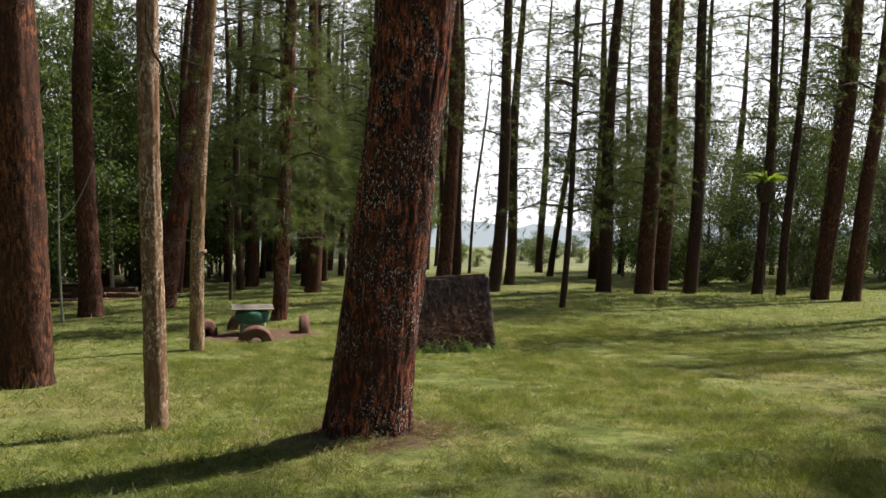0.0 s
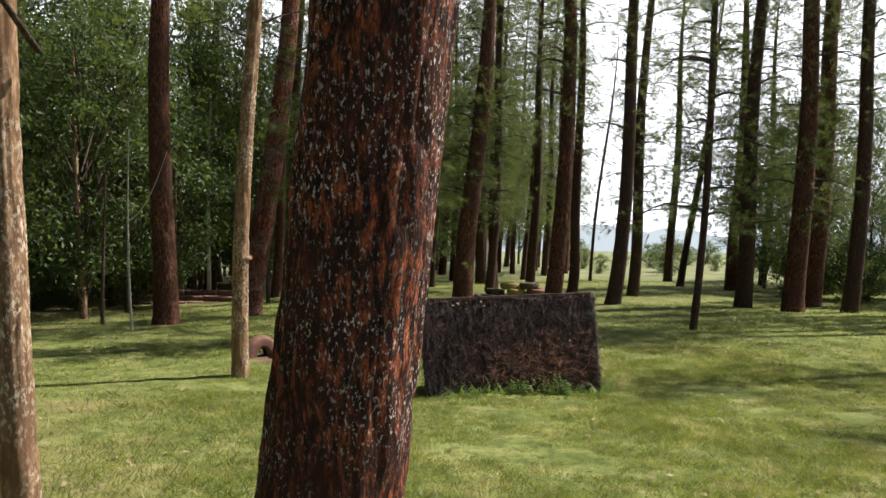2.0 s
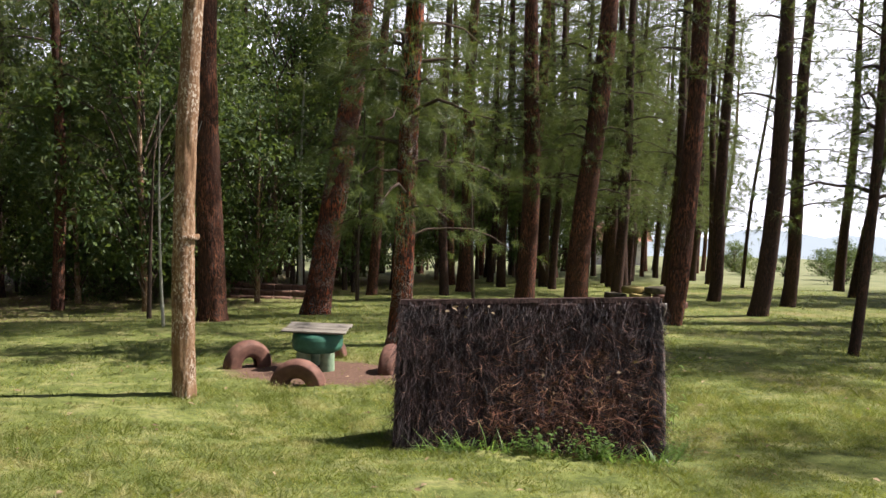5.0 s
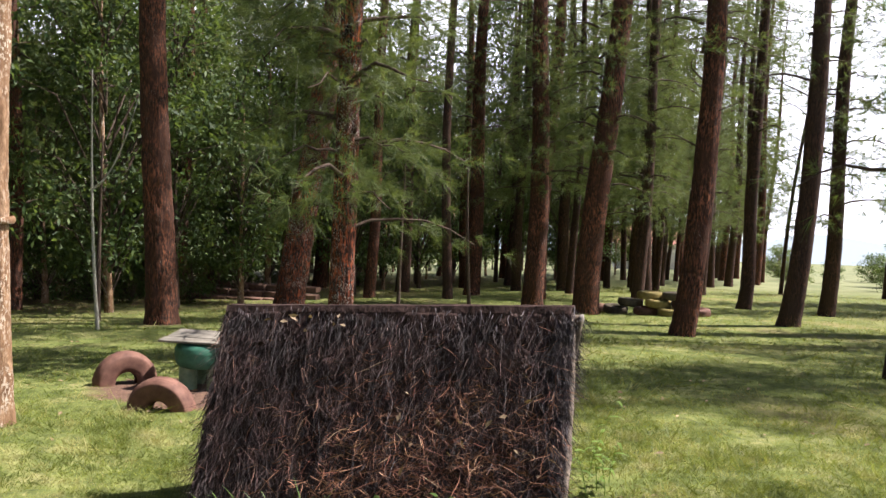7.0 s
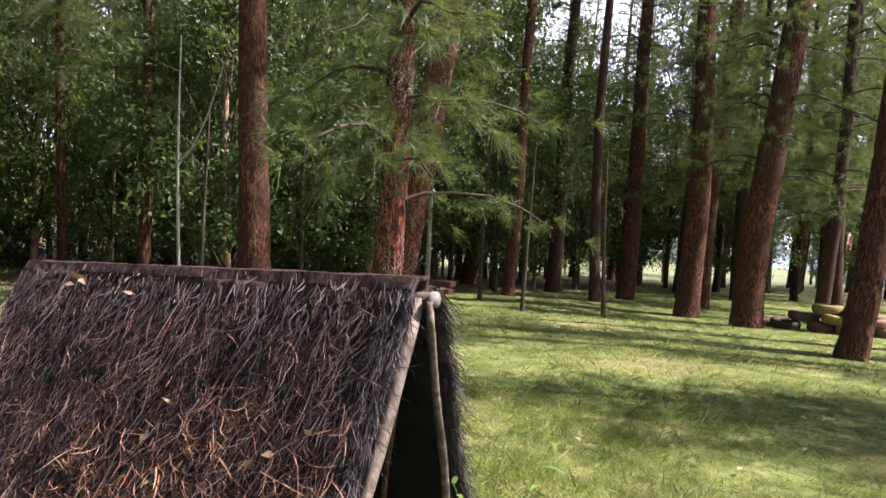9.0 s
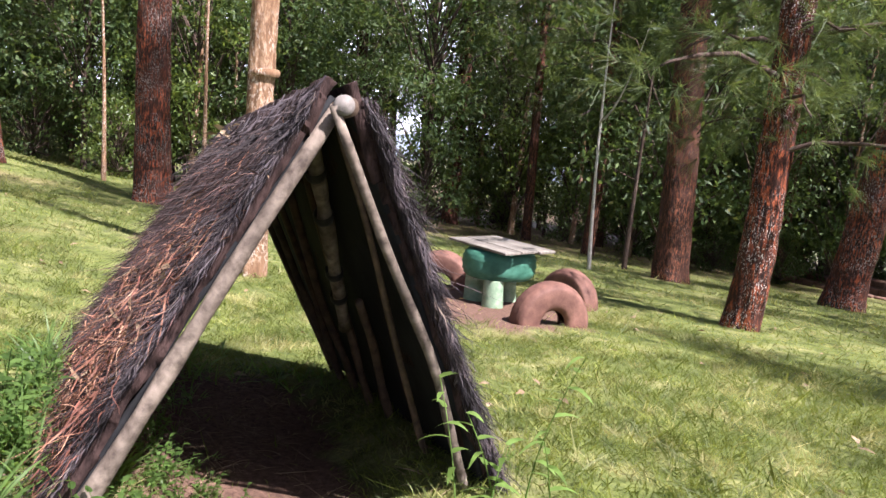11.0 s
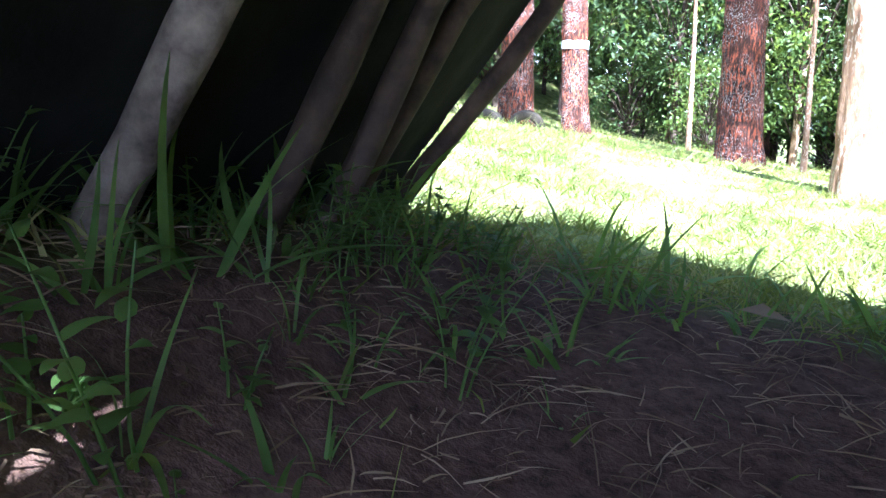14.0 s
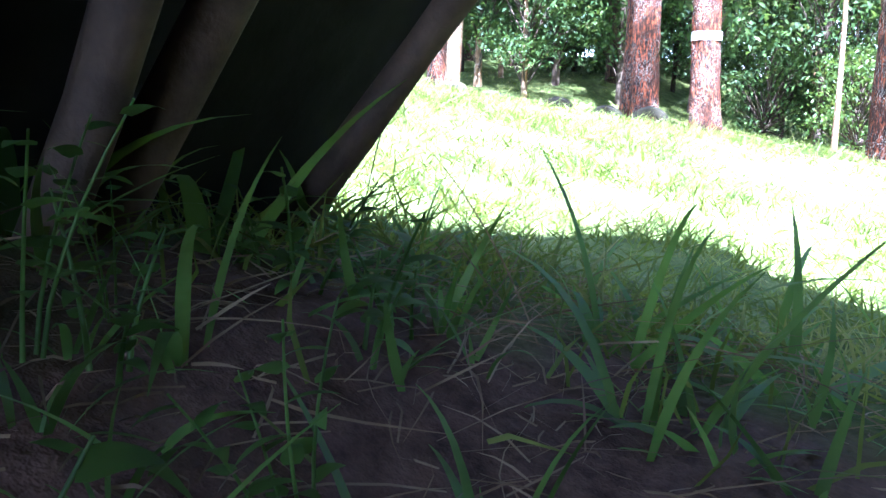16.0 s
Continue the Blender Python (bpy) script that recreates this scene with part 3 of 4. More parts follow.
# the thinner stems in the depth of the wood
pine(-1.6, 40.6, 0.22, 0.01, 0.0, 16, BARK_SHADED, 0, boughs=True)
pine(-0.3, 47.0, 0.18, -0.02, 0.0, 16, BARK_SHADED, 0)
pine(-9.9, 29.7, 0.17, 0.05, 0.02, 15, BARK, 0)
pine(-7.7, 36.9, 0.18, 0.01, 0.0, 16, BARK_SHADED, 0)
pine(-7.9, 31.0, 0.15, 0.0, 0.0, 16, BARK_SHADED, 0)
pine(1.2, 43.4, 0.08, 0.08, 0.0, 12, BARK_SHADED, 0, boughs=True, crown=False)
pine(-4.9, 44.3, 0.13, 0.03, 0.0, 15, BARK_SHADED, 0)
# the row on the upper side, seen from the shelter
pine(-11.84, 11.78, 0.29, 0.0, -0.035, 18, BARK_RED, 1, label=NEAR, flare=0.45, z=-0.30)
pine(-14.6, 8.66, 0.24, 0.0, -0.02, 18, BARK_RED, 1, label="red-barked pine with a painted white band", z=0.12)
pine(-13.9, 7.85, 0.23, 0.0, 0.0, 18, BARK_RED, 1, label=NEAR, z=0.13)
pine(-14.9, 7.2, 0.19, 0.03, 0.03, 17, BARK_RED, 0, z=0.16)
pine(-6.2, 6.2, 0.24, 0.0, 0.03, 18, BARK_RED, 1, label=NEAR)
pine(-13.5, 3.9, 0.20, 0.0, 0.02, 17, BARK_RED, 0)
pine(-12.3, 5.0, 0.13, 0.0, 0.02, 16, PALE_BARK, 0)

# smooth-barked stems
pine(-2.22, 6.35, 0.082, 0.030, 0.0, 13, PALE_BARK, 1, label="smooth tan tree stem with pale patches", name="smooth_tree", flare=0.15, crown=False, boughs=True)
ringed = pine(-3.98, 13.0, 0.108, 0.02, 0.01, 16, PALE_BARK, 1, label="smooth tan tree stem with a ring scar", name="smooth_tree", flare=0.18, dense=True, boughs=True)
vr, fr = tube(np.array([[0, 0, z] for z in (-0.03, -0.012, 0.012, 0.03)]), [0.104, 0.116, 0.116, 0.104], 28, 0.004, 9)
part("ring_scar", mesh_from("ring_scar", vr, fr, PALE_BARK, True), ringed, "swollen ring scar", pose(0.04, 0.02, 1.60, 2, -1, 0))
banded = [o for o in scene.objects if "painted white band" in o.get("label", "")][0]
around = np.array([v.co for v in [o for o in banded.children if o.name.startswith("trunk")][0].data.vertices if abs(v.co.z - 1.42) < 0.15])
vb, fb = tube(np.array([[0, 0, z] for z in (-0.07, 0.0, 0.07)]), [0.250, 0.248, 0.247], 28, 0.004, 9)
part("painted_band", mesh_from("painted_band", vb, fb, PAINT_WHITE, True), banded, "white painted band", pose(*around.mean(0)))


def sapling(x, y, r, h, lx, ly, fork, bark, z=None):
    ob = thing("sapling", (x, y, rise1(x, y) if z is None else z), "thin pale sapling with a forked stem" if fork else "thin sapling stem in the grass", "sapling", "saplings")
    line = trunk_line(h, lx, ly, (0, 0), int(abs(x * 70 + y * 13)), 22)
    v, f = tube(line, np.interp(line[:, 2], [0, h], [r, r * 0.3]), 10, 0.002, 7, 0.2)
    part("stem", mesh_from("stem", v, f, bark, True), ob)
    if fork:
        p = np.array([float(np.interp(fork, line[:, 2], line[:, k])) for k in range(3)])
        s = np.linspace(0, 1, 8)[:, None]
        b = p + np.array([0.75, 0.25, 0.35]) * s + np.array([0, 0, 1.1]) * s * s
        v, f = tube(b, np.linspace(r * 0.6, r * 0.2, 8), 8)
        part("fork", mesh_from("fork", v, f, bark, True), ob)
    return ob


sapling(-8.75, 18.45, 0.032, 4.2, -0.01, -0.02, 2.3, WHITE_BARK)
sapling(-14.6, 10.7, 0.050, 4.5, 0.02, -0.03, 0, PALE_BARK, -0.30)
sapling(-13.2, 12.6, 0.05, 4.5, 0.0, 0.01, 0, PALE_BARK, -0.42)
sapling(-10.4, 20.0, 0.05, 3.5, 0.0, 0.0, 0, TWIG)
sapling(-11.8, 28.5, 0.08, 7.0, 0.02, 0.01, 0, WHITE_BARK)
sapling(-6.8, 25.5, 0.05, 3.5, 0.0, 0.0, 0, TWIG)
sapling(-5.4, 26.5, 0.05, 3.5, 0.0, 0.0, 0, TWIG)
sapling(-9.3, 27.5, 0.06, 5.5, 0.0, 0.0, 0, TWIG)

# young pine boughs as crowns for the slim trees
for ob_y in [o for o in scene.objects if o.get("label", "").startswith("slim young pine")]:
    part("foliage", THIN[0], ob_y, "sparse dark needle boughs", pose(0.08, 0.03, 1.9, 0, 0, 20))
    part("crown", THIN[1], ob_y, "sparse dark needle boughs", pose(0.18, 0.06, 5.0, 0, 0, 120))

# the wood behind: random stems and undergrowth in the parts of the plan where the wood is thick
scat = np.random.default_rng(42)
placed = [(o.location.x, o.location.y) for o in scene.objects if o.parent is None and o.type == "EMPTY"]


def free_spot(x, y, gap):
    if any((x - a) ** 2 + (y - b) ** 2 < gap * gap for a, b in placed):
        return False
    placed.append((x, y))
    return True


def fill(n, box, gap, make):
    made = tries = 0
    while made < n and tries < n * 30:
        tries += 1
        x, y = box[0] + (box[1] - box[0]) * scat.random(), box[2] + (box[3] - box[2]) * scat.random()
        if free_spot(x, y, gap):
            make(x, y)
            made += 1


def deep_pine(x, y):
    ob = pine(x, y, 0.12 + 0.14 * scat.random(), 0.05 * scat.random() - 0.01, 0.03 * scat.random() - 0.015, 14 + 4 * scat.random(), (BARK, BARK_SHADED, BARK_SHADED)[scat.integers(3)], 0,
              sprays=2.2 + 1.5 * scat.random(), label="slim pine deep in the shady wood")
    part("foliage", SPRAYS[scat.integers(4)], ob, "green needle boughs", pose(0.15, 0, 5.2 + scat.random(), 0, 0, 360 * scat.random()))


def deep_leaf(x, y):
    broadleaf(x, y, int(scat.integers(8)), 0.9 + 0.8 * scat.random(), 360 * scat.random())


def low_leaf(x, y):
    broadleaf(x, y, int(scat.integers(8)), 0.85 + 0.5 * scat.random(), 360 * scat.random())


def deep_shrub(x, y):
    shrub(x, y, int(scat.integers(6)), 0.6 + 0.7 * scat.random(), 360 * scat.random())


fill(16, (-9.5, -1, 33, 50), 1.7, deep_pine)
fill(34, (-34, -9, 31, 60), 2.3, deep_pine)
fill(22, (-9, 0, 42, 72), 2.2, deep_pine)
fill(16, (-34, -14, 18, 34), 2.6, deep_pine)
fill(18, (-36, -19, -4, 18), 2.6, deep_pine)
fill(6, (9, 26, 31, 46), 2.4, deep_pine)
fill(4, (3.5, 20, 34, 50), 2.6, deep_pine)
fill(62, (-32, -11.0, 21, 40), 1.5, deep_leaf)
fill(26, (-26, -3, 38, 56), 1.9, deep_leaf)
fill(30, (-32, -16.5, -2, 21), 1.7, deep_leaf)
fill(30, (8.5, 28, 31, 48), 1.8, low_leaf)
fill(18, (-30, -16, 2, 22), 1.3, deep_shrub)
fill(26, (-46, -25, -14, 14), 2.0, deep_leaf)
fill(14, (-24, -17, 8.5, 16), 1.4, low_leaf)
fill(22, (-34, -20, -8, 8), 1.6, low_leaf)
fill(16, (-34, -22, -8, 8), 1.3, deep_shrub)
fill(24, (-28, -12, 22, 38), 1.3, deep_shrub)
fill(22, (8, 24, 29, 42), 1.4, deep_shrub)
fill(26, (-3, 34, 47, 88), 2.2, deep_shrub)
fill(26, (-42, 0, 57, 84), 2.0, deep_leaf)
# unseen wood added behind the walk, which blocks light from the back
fill(30, (-30, 12, -26, -6), 2.0, deep_leaf)
fill(12, (-30, 12, -26, -4), 2.4, deep_pine)
fill(16, (-30, -16, -8, 6), 1.8, deep_leaf)
# unseen trees added behind and beside the walk, to close the place and shade the lawn
for tx, ty, tr in ((14.2, 8.4, 0.25), (10.7, 9.4, 0.24), (13.4, 11.2, 0.22), (6.0, -4.0, 0.28), (-3.5, -5.5, 0.26), (-11.0, -2.0, 0.27), (14.5, 17.5, 0.24), (15.0, 2.0, 0.26), (13.0, 20.0, 0.22), (16.5, 21.5, 0.25), (10.5, 5.5, 0.24), (8.6, 4.6, 0.22), (9.5, 2.6, 0.24), (14.0, 4.5, 0.23), (8.2, -1.0, 0.22)):
    pine(tx, ty, tr, 0.02, 0.0, 18 if tx == 13.4 else 20, BARK, 0, dense=ty < 12)
    placed.append((tx, ty))

# bird's-nest fern on a trunk
fern = thing("birds_nest_fern", (10.15, 26.32, rise1(10.1, 26.4) + 3.55), "bright yellow-green nest fern growing on a pine trunk", "fern")
fr_r = np.random.default_rng(5)
fa = fr_r.random(70) * 6.283
fway = np.stack([np.cos(fa), np.sin(fa), 0.5 + 0.9 * fr_r.random(70)], -1)
fv, ff = blades(np.tile([[0, 0, 0.0]], (70, 1)) + fway * 0.08, fway, 0.55 + 0.45 * fr_r.random(70), np.full(70, 0.10), np.tile([[0, 0, -0.45]], (70, 1)), 4)
part("foliage", mesh_from("foliage", fv, ff, FERN, True), fern)
fv, ff = tube(np.array([[0, 0, -0.55], [0, 0, -0.3], [0, 0, 0.0], [0, 0, 0.12]]), [0.17, 0.30, 0.28, 0.12], 16, 0.05, 9)
part("root_ball", mesh_from("root_ball", fv, ff, TWIG, True), fern, "brown root ball")

# ---- thatched shelter ----
RL, RR = np.array([-1.49, 12.73, 1.06]), np.array([0.62, 12.91, 1.215])
FL, FR = np.array([-1.24, 12.08, 0.02]), np.array([0.75, 12.27, 0.10])
BL, BR = np.array([-1.36, 13.26, -0.04]), np.array([0.40, 13.46, 0.05])


def slope_point(front, u, v):
    """A point of a roof slope: u from the far end (0) to the near end (1), v from the ridge (0) to the foot (1)."""
    u, v = np.asarray(u, float)[..., None], np.asarray(v, float)[..., None]
    top = RL + (RR - RL) * u
    foot = (FL + (FR - FL) * u) if front else (BL + (BR - BL) * u)
    return top + (foot - top) * v


def slope_normal(front):
    a, b = RR - RL, ((FL + FR) - (RL + RR)) / 2 if front else ((BL + BR) - (RL + RR)) / 2
    n = np.cross(a, b)
    n /= np.linalg.norm(n)
    return n if (n[1] < 0) == front else -n


shelter = thing("thatched_shelter", (0, 0, 0), "small A-frame shelter of peeled poles thatched with dark palm fibre", "shelter")
s_r = np.random.default_rng(17)


def pole_part(name, a, b, r0, r1, material, label, seed, wob=0.012, segs=14):
    s = np.linspace(0, 1, 14)[:, None]
    rr = np.random.default_rng(seed)
    w = np.stack([np.interp(s[:, 0], np.linspace(0, 1, 5), rr.normal(size=5)) for _ in range(3)], -1) * wob
    line = a + (b - a) * s + w
    v, f = tube(line, np.linspace(r0, r1, 14) * (1 + 0.08 * rr.normal(size=14)), segs, 0.002, 6, 0, seed)
    n = len(v)
    caps = []
    v = np.concatenate([v, line[:1], line[-1:]])
    for k in range(segs):
        caps += [[n, (k + 1) % segs, k], [n + 1, n - segs + k, n - segs + (k + 1) % segs]]
    return part(name, mesh_from(name, v, [f, np.array(caps)], material, True), shelter, label)


ax = (RR - RL) / np.linalg.norm(RR - RL)
pole_part("ridge_pole", RL - ax * 0.04, RR + ax * 0.03, 0.026, 0.025, POLE_DARK, "ridge pole with a pale cut end", 3, 0.004, 20)
for k, (u, u2, r, pale) in enumerate(((0.990, 0.985, 0.0225, True), (0.76, 0.75, 0.024, True), (0.57, 0.575, 0.023, True), (0.44, 0.425, 0.025, True), (0.32, 0.26, 0.021, False), (0.23, 0.21, 0.019, False), (0.14, 0.16, 0.020, False), (0.03, 0.05, 0.018, False))):
    d = slope_normal(True) * -(0.004 if k == 0 else 0.018)
    pole_part("rafter", slope_point(True, u, 0.0) + d, slope_point(True, u2, 1.22) + d, r * 0.85, r * 1.1, POLE_WOOD if pale else POLE_DARK, "peeled pale rafter" if pale else "brown pole rafter", 20 + k, 0.016)
for k, (u, u2, r) in enumerate(((1.02, 0.965, 0.015), (0.97, 0.74, 0.011), (0.72, 0.43, 0.018), (0.70, 0.33, 0.017), (0.52, 0.16, 0.018), (0.34, 0.08, 0.016), (0.16, 0.10, 0.018), (0.03, 0.02, 0.016))):
    d = slope_normal(False) * -0.014
    pole_part("rafter", slope_point(False, u, 0.52 if k == 2 else 0.0) + d, slope_point(False, u2, 1.22) + d, r * 0.85, r * 1.1, POLE_WOOD if k == 0 else POLE_DARK, "brown pole rafter", 40 + k, 0.014)
v0, f0 = tube(np.array([RR + ax * k for k in (0.020, 0.034, 0.035)]), [0.0262, 0.0255, 0.0005], 20)
part("cut_end", mesh_from("cut_end", v0, f0, CUT, False), shelter, "pale sawn end of the ridge pole")

# straps that tie a rafter of the rear slope
tied = [slope_point(False, u, v) - slope_normal(False) * 0.046 for u, v in ((0.88, 0.02), (0.55, 0.635))]
way = (tied[1] - tied[0]) / np.linalg.norm(tied[1] - tied[0])
for k in (0.17, 0.36, 0.65, 0.79):
    c = tied[0] + (tied[1] - tied[0]) * k
    v0, f0 = tube(np.array([c - way * 0.018, c - way * 0.008, c + way * 0.008, c + way * 0.018]), [0.030, 0.033, 0.033, 0.030], 16)
    part("strap", mesh_from("strap", v0, f0, STRAP, True), shelter, "black rubber strap")
pole_part("tied_pole", tied[0], tied[1], 0.026, 0.023, POLE_WOOD, "pale pole tied with straps", 90, 0.003)


def cover(front):
    u, v = np.meshgrid(np.linspace(0, 0.985, 26), np.linspace(-0.01, 1.02, 18), indexing="ij")
    n = slope_normal(front)
    sag = 0.010 * (vnoise(u * 9 + 3, v * 6 + 3, 8 if front else 9) - 0.5)
    P = slope_point(front, u, v) + n * (0.022 + sag[..., None])
    O = P + n * 0.014
    nu, nv = u.shape
    i, j = np.meshgrid(np.arange(nu - 1), np.arange(nv - 1), indexing="ij")
    q = np.stack([i * nv + j, i * nv + j + 1, (i + 1) * nv + j + 1, (i + 1) * nv + j], -1).reshape(-1, 4)
    k = nu * nv
    rim = [[j, j + 1, k + j + 1, k + j] for j in range(nv - 1)] + [[(nu - 1) * nv + j, (nu - 1) * nv + j + 1, k + (nu - 1) * nv + j + 1, k + (nu - 1) * nv + j] for j in range(nv - 1)]
    rim += [[i * nv, (i + 1) * nv, k + (i + 1) * nv, k + i * nv] for i in range(nu - 1)] + [[i * nv + nv - 1, (i + 1) * nv + nv - 1, k + (i + 1) * nv + nv - 1, k + i * nv + nv - 1] for i in range(nu - 1)]
    part("cover_sheet", mesh_from("cover_sheet", np.concatenate([P.reshape(-1, 3), O.reshape(-1, 3)]), [q, q[:, ::-1] + k, np.array(rim)], SHEET, True), shelter, "black sheet under the thatch")


cover(True)
cover(False)


def mat(name, front, v0, v1, base, lump, material, label, seed):
    """A lumpy felted mat of fibre over the sheet."""
    u, v = np.meshgrid(np.linspace(-0.012, 0.988, 130), np.linspace(v0, v1, 70), indexing="ij")
    n = slope_normal(front)
    if v1 < 0.5:
        v = np.where(v > 0, v * (0.55 + 0.9 * vnoise(u * 9 + 2, u * 0 + 4, seed + 6)), v)
    h = vnoise(u * 14 + 5, v * 9 + 5, seed) * 0.55 + vnoise(u * 45 + 5, v * 22 + 5, seed + 1) * 0.30 + vnoise(u * 120 % 64, v * 55 + 5, seed + 2) * 0.15
    thin = 0.022 * np.clip(v / v1, 0, 1) ** 0.6 if v1 < 0.5 else 0.0 * v
    P = slope_point(front, u + 0.010 * (vnoise(u * 3, v * 30 + 9, seed + 3) - 0.5) * (np.abs(u - 0.5) > 0.45), v) + n * (base + lump * h - thin)[..., None]
    P[:, -1] += np.array([0, 0, 1.0]) * (0.05 * vnoise(u[:, -1] * 40, u[:, -1] * 0 + 3, seed + 4))[:, None]
    nu, nv = u.shape
    i, j = np.meshgrid(np.arange(nu - 1), np.arange(nv - 1), indexing="ij")
    q = np.stack([i * nv + j, i * nv + j + 1, (i + 1) * nv + j + 1, (i + 1) * nv + j], -1).reshape(-1, 4)
    B = P - n * 0.03
    k = nu * nv
    rim = [[e * nv + j, e * nv + j + 1, k + e * nv + j + 1, k + e * nv + j] for e in (0, nu - 1) for j in range(nv - 1)] + [[i * nv + e, (i + 1) * nv + e, k + (i + 1) * nv + e, k + i * nv + e] for e in (0, nv - 1) for i in range(nu - 1)]
    part(name, mesh_from(name, np.concatenate([P.reshape(-1, 3), B.reshape(-1, 3)]), [q, q[:, ::-1] + k, np.array(rim)], material, True), shelter, label)


mat("fibre_mat", True, 0.0, 0.97, 0.045, 0.035, MAT, "matted dark palm fibre", 31)
mat("fibre_mat", False, 0.0, 0.97, 0.045, 0.035, MAT, "matted dark palm fibre", 41)
mat("ridge_mat", True, -0.035, 0.15, 0.056, 0.022, MAT, "folded fibre mat over the ridge", 51)
mat("ridge_mat", False, -0.035, 0.15, 0.056, 0.022, MAT, "folded fibre mat over the ridge", 61)


def thatch(name, front, n, u0, u1, v0, v1, length, material, label, lift=0.05, spread_=0.28, width=0.006, edge=0.0, seed=1, curl=0.0):
    """Hanging strands of fibre on a slope."""
    global rng
    rng = np.random.default_rng(seed)
    u, v = u0 + (u1 - u0) * rng.random(n), v0 + (v1 - v0) * rng.random(n)
    if name == "stalk_litter":
        u, v = np.clip(u + 0.10 * rng.normal(size=n), 0.0, 0.965), np.clip(v + 0.09 * rng.normal(size=n), 0.06, 0.95)
    nn = slope_normal(front)
    root = slope_point(front, u, v) + nn * (0.062 + lift * rng.random(n) ** 2)[:, None]
    down = slope_point(front, u, v + 0.1) - slope_point(front, u, v)
    down /= np.linalg.norm(down, axis=1)[:, None]
    across = ax * (rng.normal(size=n) * spread_ + edge)[:, None]
    way = down + across + nn * (0.02 + (0.03 if edge else 0.08) * rng.random(n))[:, None]
    ln = length * (0.4 + 0.9 * rng.random(n))
    bend = -nn * 0.10 + rng.normal(size=(n, 3)) * 0.35 + np.array([0, 0, -0.08])
    v_, f_ = blades(root, way, ln, width * (0.5 + rng.random(n)), bend, 6 if curl else 3, None, curl)
    inside = np.clip(0.05 - (v_ - RL) @ nn, 0, 0.2)
    part(name, mesh_from(name, v_ + inside[:, None] * nn, f_, material, False), shelter, label)["kind"] = "stuff"


thatch("thatch", True, 12000, -0.01, 0.985, 0.0, 0.93, 0.17, FIBRE, "dark brown palm fibre thatch", 0.015, 0.35, 0.0032, seed=1, curl=0.10)
thatch("thatch", True, 5500, -0.01, 0.985, 0.12, 0.93, 0.13, FIBRE_BROWN, "matted brown fibre and twigs in the thatch", 0.025, 1.3, 0.0030, seed=12, curl=0.14)
thatch("thatch", False, 8000, -0.01, 0.985, 0.0, 0.93, 0.16, FIBRE, "dark brown palm fibre thatch", 0.018, 0.4, 0.0034, seed=2, curl=0.10)
thatch("ridge_cap", True, 900, -0.01, 1.0, -0.03, 0.10, 0.07, FIBRE_GREY, "grey weathered fibre over the ridge", 0.02, 0.3, 0.005, seed=3)
thatch("ridge_cap", False, 900, -0.01, 1.0, -0.03, 0.10, 0.07, FIBRE_GREY, "grey weathered fibre over the ridge", 0.02, 0.3, 0.005, seed=4)
thatch("frayed_edge", True, 4200, 0.950, 1.000, 0.0, 0.95, 0.085, FIBRE_GREY, "frayed grey fibre at the open end", 0.020, 0.30, 0.0028, 0.10, seed=5, curl=0.16)
thatch("frayed_edge", False, 6500, 0.940, 1.010, 0.0, 0.95, 0.095, FIBRE_GREY, "frayed grey fibre at the open end", 0.030, 0.45, 0.0028, 0.10, seed=6, curl=0.20)
thatch("frayed_edge", True, 700, -0.015, 0.03, 0.0, 0.95, 0.11, FIBRE, "frayed fibre at the far end", 0.02, 0.2, 0.004, -0.06, seed=7)
thatch("stalk_litter", True, 380, 0.05, 1.0, 0.14, 0.93, 0.13, STALK, "dry reddish stalks caught in the thatch", 0.03, 2.6, 0.0032, seed=8, curl=0.12)
thatch("stalk_litter", True, 800, 0.45, 0.98, 0.28, 0.60, 0.12, STALK, "dry reddish stalks caught in the thatch", 0.04, 2.6, 0.0036, seed=10, curl=0.12)
thatch("stalk_litter", True, 2000, 0.35, 0.97, 0.56, 0.95, 0.11, STALK, "dry reddish stalks caught in the thatch", 0.06, 2.6, 0.0045, seed=9, curl=0.12)

# ---- tyre table and seats ----
def tyre_mesh(name, radius, tube_r, width, material, grooves=4, arc=1.0):
    """A tyre with a flat tread cut by grooves, standing in the xz plane."""
    prof = []
    for k in range(33):
        a = -2.75 + 5.5 * k / 32
        px, pr = math.sin(a), math.cos(a)
        x = math.copysign(abs(px) ** 0.75, px) * width / 2
        r = radius - tube_r + math.copysign(abs(pr) ** 0.6, pr) * tube_r
        if pr > 0.62 and grooves and k % 2:
            r -= 0.009
        prof.append((x, r))
    for k in range(33):
        x, r = prof[32 - k]
        prof.append((x * 0.86, r - 0.018 if r > radius - tube_r else r + 0.012))
    prof = np.array(prof)
    segs = 56
    a = np.linspace(0, 2 * math.pi, segs, endpoint=False)
    V = np.stack([prof[None, :, 1] * np.cos(a)[:, None], np.tile(prof[None, :, 0], (segs, 1)), prof[None, :, 1] * np.sin(a)[:, None]], -1)
    n = len(prof)
    i, j = np.meshgrid(np.arange(segs), np.arange(n), indexing="ij")
    q = np.stack([i * n + j, i * n + (j + 1) % n, ((i + 1) % segs) * n + (j + 1) % n, ((i + 1) % segs) * n + j], -1).reshape(-1, 4)
    return mesh_from(name, V.reshape(-1, 3), q, material, True)


SEAT_TYRE = tyre_mesh("half_buried_tyre", 0.31, 0.105, 0.185, TYRE_BROWN)


